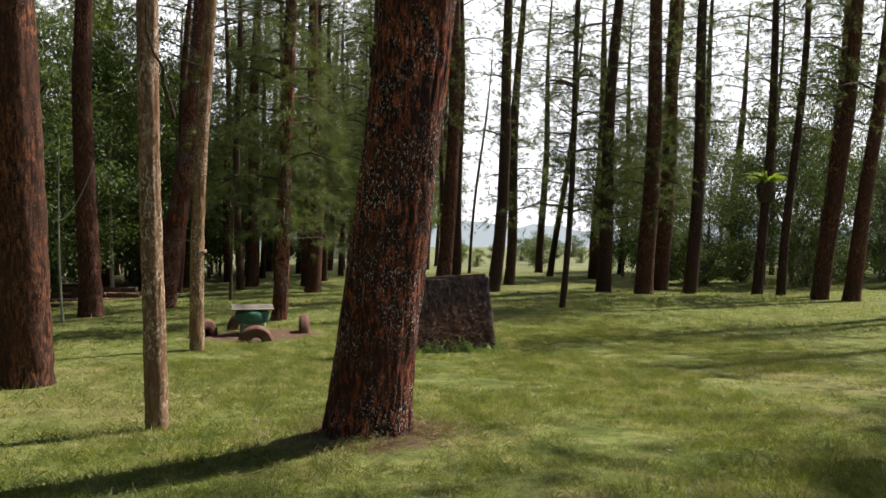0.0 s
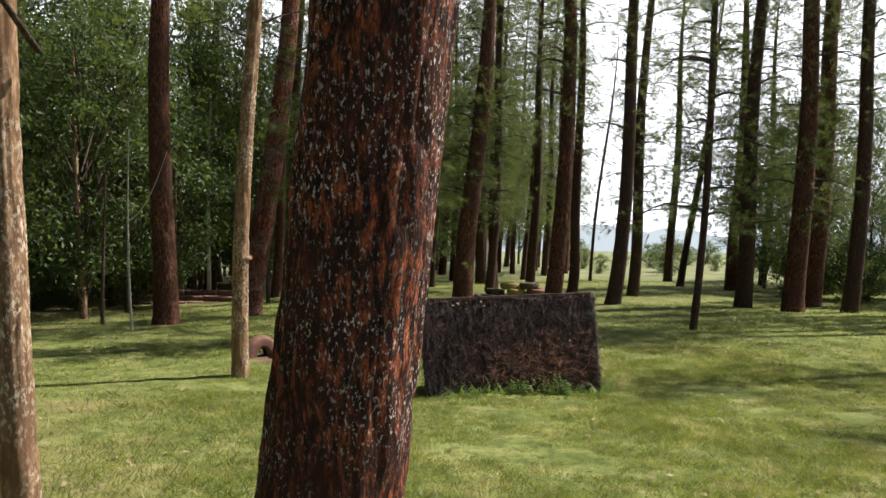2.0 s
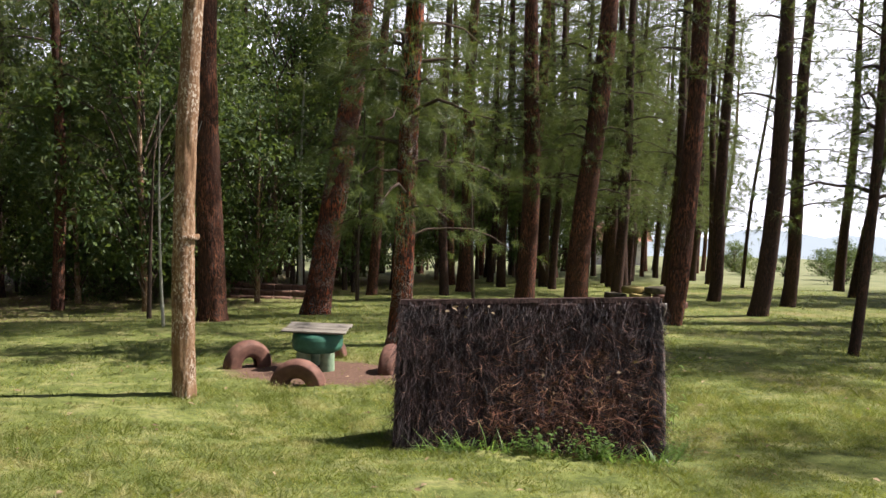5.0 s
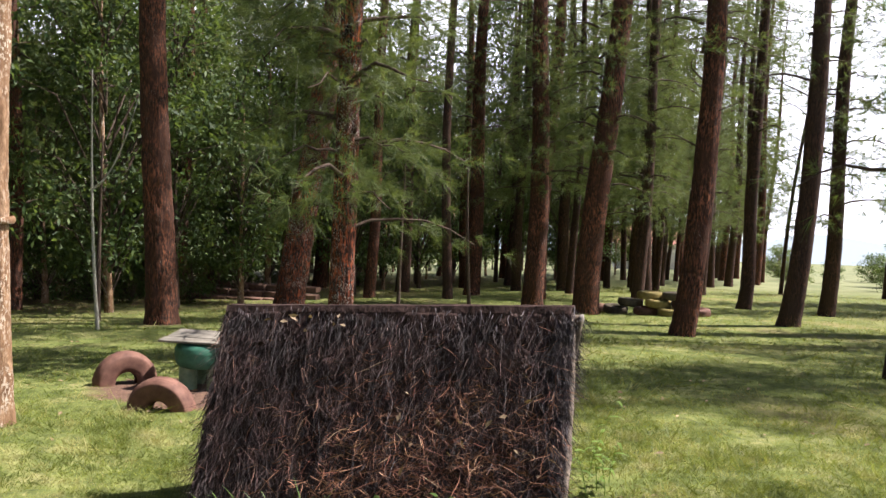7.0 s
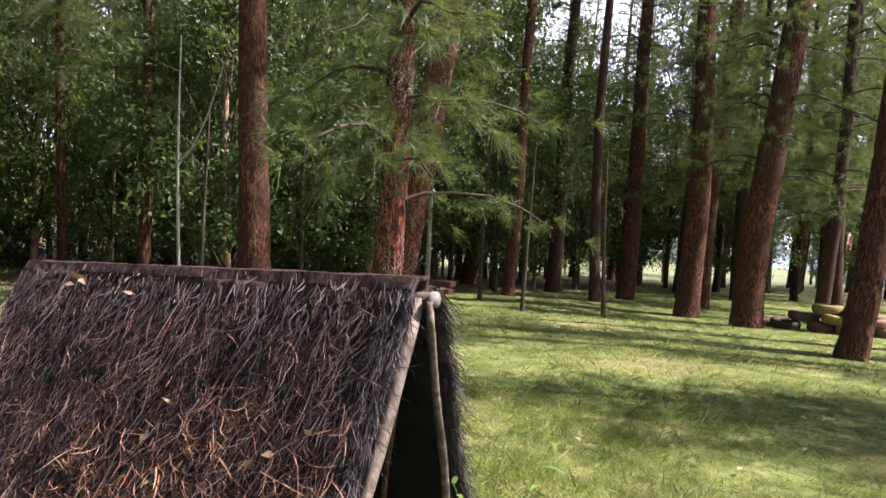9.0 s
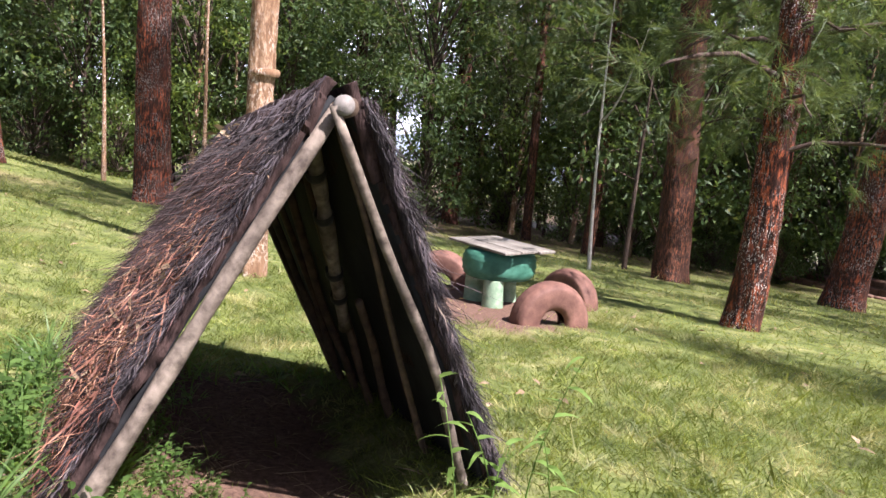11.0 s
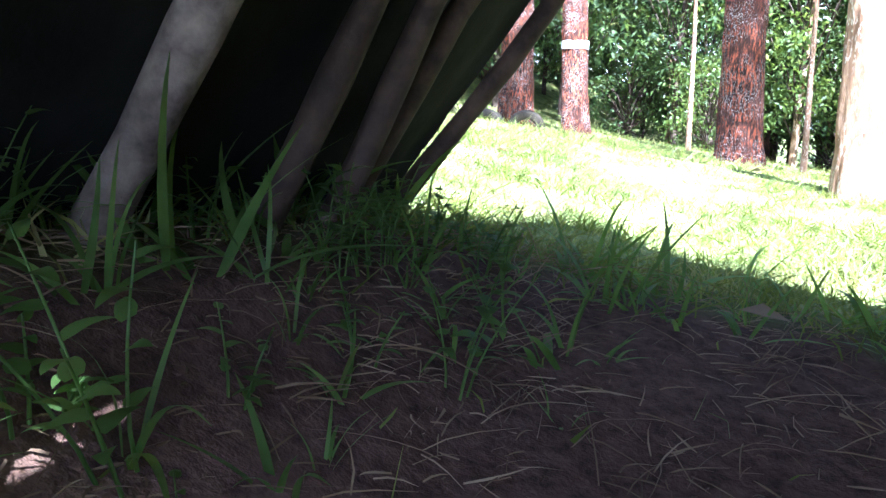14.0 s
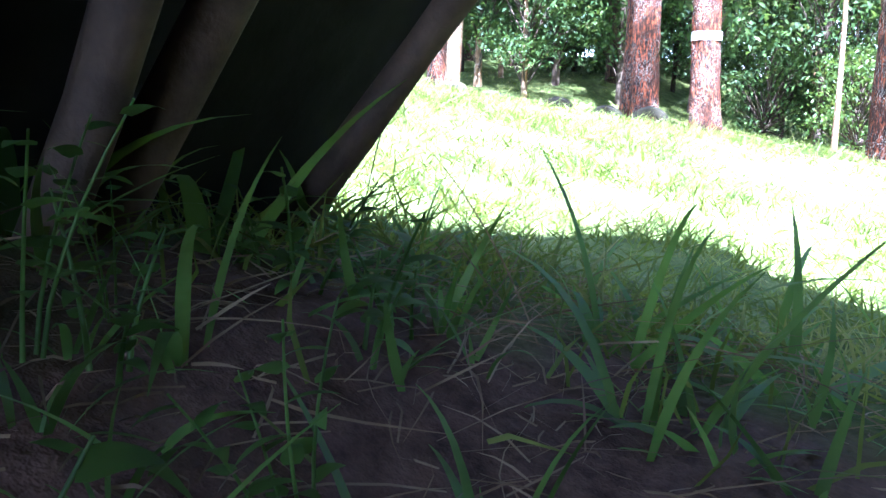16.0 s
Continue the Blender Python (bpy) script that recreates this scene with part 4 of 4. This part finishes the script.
def tyre_seat(x, y, face, sink, group, label, me=SEAT_TYRE, s=1.0):
    ob = new("half_buried_tyre", me)
    ob.matrix_basis = pose(x, y, rise1(x, y) + 0.31 * s - sink, 0, 0, face) @ Matrix.Scale(s, 4)
    return tagged(ob, label, "tyre", group)


SEATS = "half-buried car tyre painted brown, set upright as a seat"
tyre_seat(-2.62, 15.02, 98, 0.29, "tyre seats round the table", SEATS)
tyre_seat(-3.28, 14.02, 14, 0.34, "tyre seats round the table", SEATS)
tyre_seat(-4.40, 14.72, 62, 0.29, "tyre seats round the table", SEATS)
tyre_seat(-3.95, 15.80, 25, 0.29, "tyre seats round the table", SEATS)

tz = rise1(-3.5, 15.0)
table = thing("tyre_table", (-3.57, 14.96, tz), "low table of a green-painted tyre with a weathered plank top", "table")
top_turn = math.degrees(math.atan2(0.235, 0.69))
body = tyre_mesh("tyre_body", 0.31, 0.13, 0.24, GREEN)
part("tyre_body", body, table, "green painted tyre with tread grooves", pose(0, 0, 0.335, 90, 0, 0))
for k, (px, py) in enumerate(((0.19, -0.10), (-0.14, 0.14), (-0.10, -0.16))):
    v, f = tube(np.array([[px, py, z] for z in (-0.1, 0.0, 0.12, 0.20, 0.23)]), [0.09, 0.088, 0.083, 0.082, 0.078], 18, 0.006, 7)
    part("post", mesh_from("post", v, f, GREEN_PALE, True), table, "faded green post")
for k in range(3):
    bm = bmesh.new()
    bmesh.ops.create_cube(bm, size=1.0)
    bmesh.ops.scale(bm, vec=(0.76 - 0.02 * (k == 1), 0.165, 0.022), verts=bm.verts)
    bmesh.ops.bevel(bm, geom=bm.edges[:], offset=0.004, segments=1, affect="EDGES")
    part("plank", bm_mesh("plank", bm, PLANK), table, "", pose(0, 0, 0.485, 1.5, 1.0, top_turn) @ pose(0.01 * (k - 1), (k - 1) * 0.169, 0.003 * (k % 2), 0.6 * (k - 1), 0, 0.3 * (k - 1)))

# ---- tyres and piles further off ----
MOSSY = tyre_mesh("tyre_ring", 0.33, 0.08, 0.16, TYRE_MOSS)
FAR_TYRES = "half-buried weathered tyre in a row on the grass"
for k, (px, py, pf) in enumerate(((-11.6, 5.5, 110), (-11.8, 6.1, 105), (-12.3, 7.0, 114), (-12.6, 7.7, 100), (-12.9, 8.3, 110), (-11.2, 4.75, 106), (-10.9, 4.0, 112))):
    tyre_seat(px, py, pf, 0.36 if k % 2 else 0.31, "row of far tyres", FAR_TYRES, MOSSY)
flat_sets = [tyre_mesh("stacked_tyre", 0.33, 0.11, 0.20, m) for m in (TYRE_BROWN, TYRE_MOSS, TYRE_YELLOW)]
for k, (px, py, pl) in enumerate(((-1.75, 29.6, 0), (-1.1, 29.3, 0), (-2.6, 29.9, 0), (-0.5, 29.6, 0), (-1.45, 29.5, 1), (-2.2, 29.8, 1), (-0.8, 29.5, 1), (-1.7, 29.7, 2), (-1.05, 29.55, 2), (-3.2, 30.2, 0))):
    ob = new("stacked_tyre", flat_sets[(k * 2) % 3])
    ob.matrix_basis = pose(px, py, rise1(px, py) + 0.10 + pl * 0.2, 90 + 3 * (k % 3), 0, 30 * k)
    tagged(ob, "painted old tyre lying in a stacked heap", "tyre", "heap of tyres")


def terrace_row(x, y, n, level, turn):
    ob = thing("brick_terrace", pose(x, y, rise1(x, y) + level * 0.16, 0, 0, turn), "low terrace row of red bricks at the wood's edge", "terrace", "brick terrace")
    bm = bmesh.new()
    bmesh.ops.create_cube(bm, size=1.0)
    bmesh.ops.scale(bm, vec=(0.52, 0.30, 0.16), verts=bm.verts)
    bmesh.ops.bevel(bm, geom=bm.edges[:], offset=0.02, segments=1, affect="EDGES")
    me = bm_mesh("brick", bm, RED_EARTH)
    for k in range(n):
        part("brick", me, ob, "", pose(k * 0.56, 0.04 * math.sin(k * 3.1), 0.08 + 0.012 * math.cos(k * 5.0), 2 * math.sin(k), 0, 3 * math.cos(k * 2)))


for lv in range(3):
    terrace_row(-14.6 + 0.3 * lv, 27.2 + 0.5 * lv, 8 - lv, lv, 8)

# ---- far house between the trunks ----
house = thing("house", pose(-12, 92, rise1(-12, 92), 0, 0, 15), "small pale house with a red roof beyond the wood", "house")
bm = bmesh.new()
bmesh.ops.create_cube(bm, size=1.0)
bmesh.ops.scale(bm, vec=(7, 5, 2.8), verts=bm.verts)
bmesh.ops.bevel(bm, geom=bm.edges[:], offset=0.05, segments=1, affect="EDGES")
part("wall", bm_mesh("wall", bm, WALL_PALE), house, "", pose(0, 0, 1.4))
bm = bmesh.new()
rv = [bm.verts.new(c) for c in ((-3.9, -2.9, 0), (3.9, -2.9, 0), (3.9, 2.9, 0), (-3.9, 2.9, 0), (-3.9, 0, 1.6), (3.9, 0, 1.6))]
for idx in ((0, 1, 5, 4), (2, 3, 4, 5), (1, 2, 5), (3, 0, 4), (3, 2, 1, 0)):
    bm.faces.new([rv[i] for i in idx])
part("roof", bm_mesh("roof", bm, ROOF_RED), house, "red tiled roof", pose(0, 0, 2.81))
for k, px in enumerate((-2.2, 1.0)):
    bm = bmesh.new()
    bmesh.ops.create_cube(bm, size=1.0)
    bmesh.ops.scale(bm, vec=(1.1, 0.08, 1.1), verts=bm.verts)
    bmesh.ops.bevel(bm, geom=bm.edges[:], offset=0.03, segments=1, affect="EDGES")
    part("window", bm_mesh("window", bm, STRAP), house, "dark window", pose(px, -2.53, 1.5))

# ---- weeds and grass ----
def clump(seed, n, length, width, lean):
    """A tuft of broad bent grass blades, one part each."""
    global rng
    rng = np.random.default_rng(seed)
    ob = thing("grass_clump", (0, 0, -40), "clump of broad green grass blades at the shelter", "grass", "grass clumps at the shelter")
    for _ in range(n):
        a = rng.random() * 6.283
        out, across = np.array([math.cos(a), math.sin(a), 0.0]), np.array([[-math.sin(a), math.cos(a), 0.0]])
        v, f = blades(out[None] * 0.035 * rng.random(), out[None] * lean + np.array([[0, 0, 1.0]]) + rng.normal(size=(1, 3)) * 0.32, np.array([length * (0.35 + 0.8 * rng.random())]),
                      np.array([width * (0.6 + 0.7 * rng.random())]), out[None] * 0.25 + np.array([[0, 0, -0.12 - 0.50 * rng.random() ** 1.5]]), 7, across)
        part("blade", mesh_from("blade", v, f, WEED, True), ob)
    return ob


CLUMPS = [clump(400 + k, 5 + k % 3, (0.17, 0.23, 0.14, 0.20)[k], (0.016, 0.013, 0.012, 0.018)[k], 0.60) for k in range(4)]


def herb(seed, stems, height, leaf):
    """A small leafy weed: stems with pointed oval leaves."""
    global rng
    rng = np.random.default_rng(seed)
    ob = thing("weed", (0, 0, -40), "leafy green weed growing at the shelter", "weed", "weeds at the shelter")
    for _ in range(stems):
        a = rng.random() * 6.283
        h = height * (0.5 + 0.7 * rng.random())
        s = np.linspace(0, 1, 6)[:, None]
        line = np.array([math.cos(a), math.sin(a), 0]) * (0.02 + 0.35 * h * s ** 1.6) + np.array([0, 0, 1.0]) * h * s
        v, f = tube(line, np.linspace(0.0026, 0.0012, 6), 5)
        part("stem", mesh_from("stem", v, f, WEED, True), ob)
        for q in range(6):
            t = 0.25 + 0.75 * (q + 0.5) / 6
            i = min(int(t * 5), 4)
            p = line[i] + (line[i + 1] - line[i]) * (t * 5 - i)
            b = a + q * 2.4
            v, f = blades(p[None], np.array([[math.cos(b), math.sin(b), 0.3 + 0.4 * rng.random()]]), np.array([leaf * (0.6 + 0.6 * rng.random())]), np.array([leaf * 0.50]), np.array([[0, 0, -0.45]]), 6, np.array([[-math.sin(b), math.cos(b), 0.2 * rng.normal()]]))
            part("leaf", mesh_from("leaf", v, f, WEED, True), ob)
    return ob


HERBS = [herb(430 + k, 3 + k % 2, (0.15, 0.22, 0.11)[k], (0.045, 0.055, 0.036)[k]) for k in range(3)]
wr = np.random.default_rng(77)


def weed(src, name, label, x, y, s, group):
    return copy_thing(src, pose(x, y, rise1(x, y) - 0.008, 6 * wr.normal(), 6 * wr.normal(), 360 * wr.random()) @ Matrix.Scale(s, 4))


BLADE_LABEL = "clump of broad green grass blades at the shelter"
HERB_LABEL = "leafy green weed growing at the shelter"
# along the feet of the front slope, inside and out
for k in range(90):
    u = 0.05 + 0.95 * wr.random()
    p = slope_point(True, u, 1.0)
    off = -0.16 * wr.random() if wr.random() < 0.6 else 0.02 + 0.22 * wr.random()
    weed(CLUMPS[k % 4], "grass_clump", BLADE_LABEL, p[0] + 0.05 * wr.normal(), p[1] + off, 0.6 + 0.75 * wr.random(), "grass clumps at the shelter")
for k in range(30):
    p = slope_point(True, 0.20 + 0.70 * wr.random(), 1.0)
    weed(HERBS[k % 3], "weed", HERB_LABEL, p[0] + 0.05 * wr.normal(), p[1] - 0.05 - 0.16 * wr.random(), 0.55 + 0.6 * wr.random(), "weeds at the shelter")
# across the far opening
for k in range(54):
    v = wr.random()
    x, y = -1.25 + 0.13 * wr.normal(), 12.12 + 1.1 * v
    weed(CLUMPS[k % 4], "grass_clump", BLADE_LABEL, x, y, 0.40 + 0.75 * wr.random() ** 2, "grass clumps at the shelter")
# inside, towards the front feet
for k in range(90):
    x, y = -1.15 + 1.75 * wr.random(), 12.22 + 0.44 * wr.random() ** 1.6
    weed((CLUMPS + HERBS)[k % 7], "", "", x, y, 0.35 + 0.40 * wr.random(), "grass clumps at the shelter")
for k in range(16):
    weed(CLUMPS[k % 4], "", "", -0.95 + 1.1 * wr.random(), 12.30 + 0.36 * wr.random(), 0.40 + 0.5 * wr.random() ** 2, "")
# leafy weeds just inside the near opening
for k in range(42):
    weed(HERBS[k % 3], "", "", -0.30 + 0.95 * wr.random(), 12.27 + 0.40 * wr.random() ** 1.3, 0.32 + 0.38 * wr.random(), "")
for k in range(46):
    weed((HERBS + CLUMPS[2:3])[k % 4], "", "", 0.02 + 0.80 * wr.random(), 12.36 + 0.50 * wr.random() ** 1.4, 0.28 + 0.35 * wr.random(), "")
climber = herb(461, 1, 0.01, 0.01)
for o in list(climber.children):
    bpy.data.objects.remove(o)
climber.matrix_basis = pose(-0.12, 12.42, rise1(-0.12, 12.42) - 0.01, 0, 0, 0)
climber["label"] = "tall thin leafy weed climbing beside the rafters"
s = np.linspace(0, 1, 12)[:, None]
line = np.array([0.02, 0.16, 0.0]) * s + np.array([0, 0, 0.62]) * s + 0.012 * np.sin(s * 9) * np.array([1.0, 0.4, 0])
v, f = tube(line, np.linspace(0.0036, 0.0014, 12), 6)
part("stem", mesh_from("stem", v, f, WEED, True), climber)
for k in range(20):
    t = 0.12 + 0.88 * k / 19
    i = min(int(t * 11), 10)
    p, b = line[i] + (line[i + 1] - line[i]) * (t * 11 - i), k * 2.4
    v, f = blades(p[None], np.array([[math.cos(b), math.sin(b), 0.35]]), np.array([0.080 - 0.045 * t]), np.array([0.042 - 0.022 * t]), np.array([[0, 0, -0.5]]), 6, np.array([[-math.sin(b), math.cos(b), 0.1]]))
    part("leaf", mesh_from("leaf", v, f, WEED, True), climber)
# at the near opening
for k in range(30):
    x, y = 0.70 + 0.20 * wr.random(), 12.30 + 0.75 * wr.random() ** 1.4
    weed((HERBS + CLUMPS[:2])[k % 5], "weed" if k % 5 < 3 else "grass_clump", HERB_LABEL if k % 5 < 3 else BLADE_LABEL, x, y, 0.4 + 0.5 * wr.random(), "weeds at the shelter")
for k in range(16):
    p = slope_point(False, wr.random(), 1.0)
    weed(CLUMPS[k % 4], "grass_clump", BLADE_LABEL, p[0], p[1] + 0.08 + 0.15 * wr.random(), 0.5 + 0.5 * wr.random(), "grass clumps at the shelter")

for src in CLUMPS + HERBS:
    for o in (*src.children_recursive, src):
        bpy.data.objects.remove(o)


def bamboo_shoot(x, y, h, turn, n):
    ob = thing("bamboo_shoot", pose(x, y, rise1(x, y) - 0.01, 0, 0, turn), "young shoot with long light-green pointed leaves", "plant", "shoots at the shelter")
    s = np.linspace(0, 1, 10)[:, None]
    line = np.array([0.30, 0.05, 0]) * h * s ** 1.7 + np.array([0, 0, 1.0]) * h * s
    v, f = tube(line, np.linspace(0.0032, 0.0012, 10), 6)
    part("stem", mesh_from("stem", v, f, SHOOT, True), ob, "thin green stem")
    for k in range(n):
        t = 0.35 + 0.65 * k / max(1, n - 1)
        i = min(int(t * 9), 8)
        p = line[i] + (line[i + 1] - line[i]) * (t * 9 - i)
        a = k * 2.5
        wy = np.array([[math.cos(a), math.sin(a), 0.35]])
        v, f = blades(p[None], wy, np.array([0.09 + 0.03 * math.sin(k * 3)]), np.array([0.024]), np.array([[0, 0, -0.5]]), 5, np.array([[-math.sin(a), math.cos(a), 0.15]]))
        part("leaf", mesh_from("leaf", v, f, SHOOT, True), ob)


bamboo_shoot(0.62, 13.30, 0.42, 190, 8)
bamboo_shoot(0.66, 13.40, 0.34, 250, 7)
bamboo_shoot(0.58, 13.52, 0.52, 20, 8)
bamboo_shoot(0.72, 13.35, 0.26, 120, 6)
bamboo_shoot(0.70, 13.55, 0.30, 300, 6)
bamboo_shoot(-1.10, 13.42, 0.38, 80, 7)


def scatter(n, box, seed, keep):
    r = np.random.default_rng(seed)
    x, y = box[0] + (box[1] - box[0]) * r.random(n), box[2] + (box[3] - box[2]) * r.random(n)
    k = r.random(n) < keep(x, y)
    return x[k], y[k], r


def lawn(name, n, box, seed, keep, length, width, segs, label, material=GRASS, flat=0.55):
    global rng
    x, y, r = scatter(n, box, seed, keep)
    rng = r
    m = len(x)
    root = np.stack([x, y, rise(x, y) - 0.004], -1)
    patch = 0.5 * vnoise(x * 0.9 + 80, y * 0.9 + 80, 21) + 0.5 * vnoise(x * 4.5 + 300, y * 4.5 + 300, 22)
    way = np.stack([r.normal(size=m) * flat, r.normal(size=m) * flat, np.ones(m)], -1)
    bend = np.stack([r.normal(size=m) * 0.4, r.normal(size=m) * 0.4, -0.25 * np.ones(m)], -1)
    ln = length * (0.5 + 0.8 * r.random(m)) * (0.2 + 2.2 * patch ** 1.6)
    v, f = blades(root, way, ln, width * (0.7 + 0.6 * r.random(m)), bend, segs)
    return tagged(new(name, mesh_from(name, v, f, material, False)), label, "grass", kind="stuff")


def grows(x, y):
    return np.clip(1 - bareness(x, y) * 1.35, 0.02, 1)


def walk_gap(x, y):
    """Distance from the line walked round the shelter's open side."""
    a = np.hypot(x - 0.4, np.clip(np.abs(y - 5.5) - 4.5, 0, None))
    b = np.hypot(np.clip(np.abs(x - 0.6) - 2.0, 0, None), y - 12.6)
    return np.minimum(a, b)


lawn("grass", 420000, (-4.5, 5.5, 2.0, 16.5), 501, lambda x, y: grows(x, y) * np.clip(1.35 - walk_gap(x, y) / 3.6, 0, 1), 0.065, 0.0050, 2, "short green and straw-coloured lawn grass")
lawn("grass", 300000, (-11, 11, 0, 24), 502, lambda x, y: grows(x, y) * np.clip(1.25 - walk_gap(x, y) / 9, 0.0, 1), 0.08, 0.010, 1, "short green and straw-coloured lawn grass")
lawn("grass", 150000, (-22, 18, -2, 46), 503, lambda x, y: grows(x, y) * np.clip(walk_gap(x, y) / 7, 0.0, 1) * (1.0 - 0.5 * (y > 30)), 0.12, 0.022, 1, "short green and straw-coloured lawn grass")
lawn("dry_litter", 9000, (-8, 6, 2, 18), 504, lambda x, y: 0.25 + 0.75 * np.clip(bareness(x, y), 0, 1), 0.055, 0.006, 1, "dry pine needles and leaf litter on the lawn", DRY, 3.0)
lawn("dry_litter", 8000, (-1.5, 1.0, 12.1, 13.4), 505, lambda x, y: np.clip(1.3 - (y - 12.1) / 0.9, 0.25, 1), 0.060, 0.0020, 3, "dry straw strewn on the shelter's soil", DRY, 3.0)
lawn("dry_litter", 240, (-1.35, 0.5, 12.2, 13.2), 507, lambda x, y: 1.0 + 0 * x, 0.20, 0.0018, 6, "thin dry roots and twigs on the shelter's soil", DRY, 3.2)
lawn("needle_litter", 12000, (-1.7, 0.7, 4.7, 6.9), 506, lambda x, y: np.exp(-((x + 0.52) ** 2 + (y - 5.75) ** 2) / 0.36), 0.10, 0.005, 2, "brown fallen needles heaped round the great trunk", DRY, 1.4)


def fallen(n, box, seed):
    global rng
    x, y, r = scatter(n, box, seed, lambda a, b: 0.6 + 0 * a)
    rng = r
    m = len(x)
    P = np.stack([x, y, rise(x, y) + 0.02 + 0.02 * r.random(m)], -1)
    v, f = leaves(P, np.stack([0.3 * r.normal(size=m), 0.3 * r.normal(size=m), np.ones(m)], -1), np.stack([r.normal(size=m), r.normal(size=m), 0.1 * r.normal(size=m)], -1), 0.05 + 0.04 * r.random(m), 0.022 + 0.016 * r.random(m))
    tagged(new("fallen_leaves", mesh_from("fallen_leaves", v, f, DRY)), "scattered dry fallen leaves on the lawn", "leaves", kind="stuff")


fallen(900, (-8, 7, 2, 18), 510)

# a few curled leaves caught on the thatch
global_r = np.random.default_rng(530)
rng = global_r
cu = np.concatenate([0.12 + 0.25 * rng.random(9), 0.55 + 0.40 * rng.random(22)])
cv = np.concatenate([0.02 + 0.09 * rng.random(9), 0.35 + 0.55 * rng.random(22)])
cp = slope_point(True, cu, cv) + slope_normal(True) * 0.10
cn = slope_normal(True) + 0.6 * rng.normal(size=(31, 3))
v, f = leaves(cp, cn, rng.normal(size=(31, 3)), 0.04 + 0.03 * rng.random(31), 0.016 + 0.012 * rng.random(31))
tagged(new("fallen_leaves", mesh_from("fallen_leaves", v, f, DRY)), "dry curled leaves caught on the thatch", "leaves", kind="stuff")
# litter and low weeds on the trodden ground at the open end
lawn("dry_litter", 1600, (0.2, 1.5, 12.1, 13.5), 506, lambda x, y: 0.9 + 0 * x, 0.06, 0.0035, 2, "dry straw strewn at the shelter's open end", DRY, 3.0)
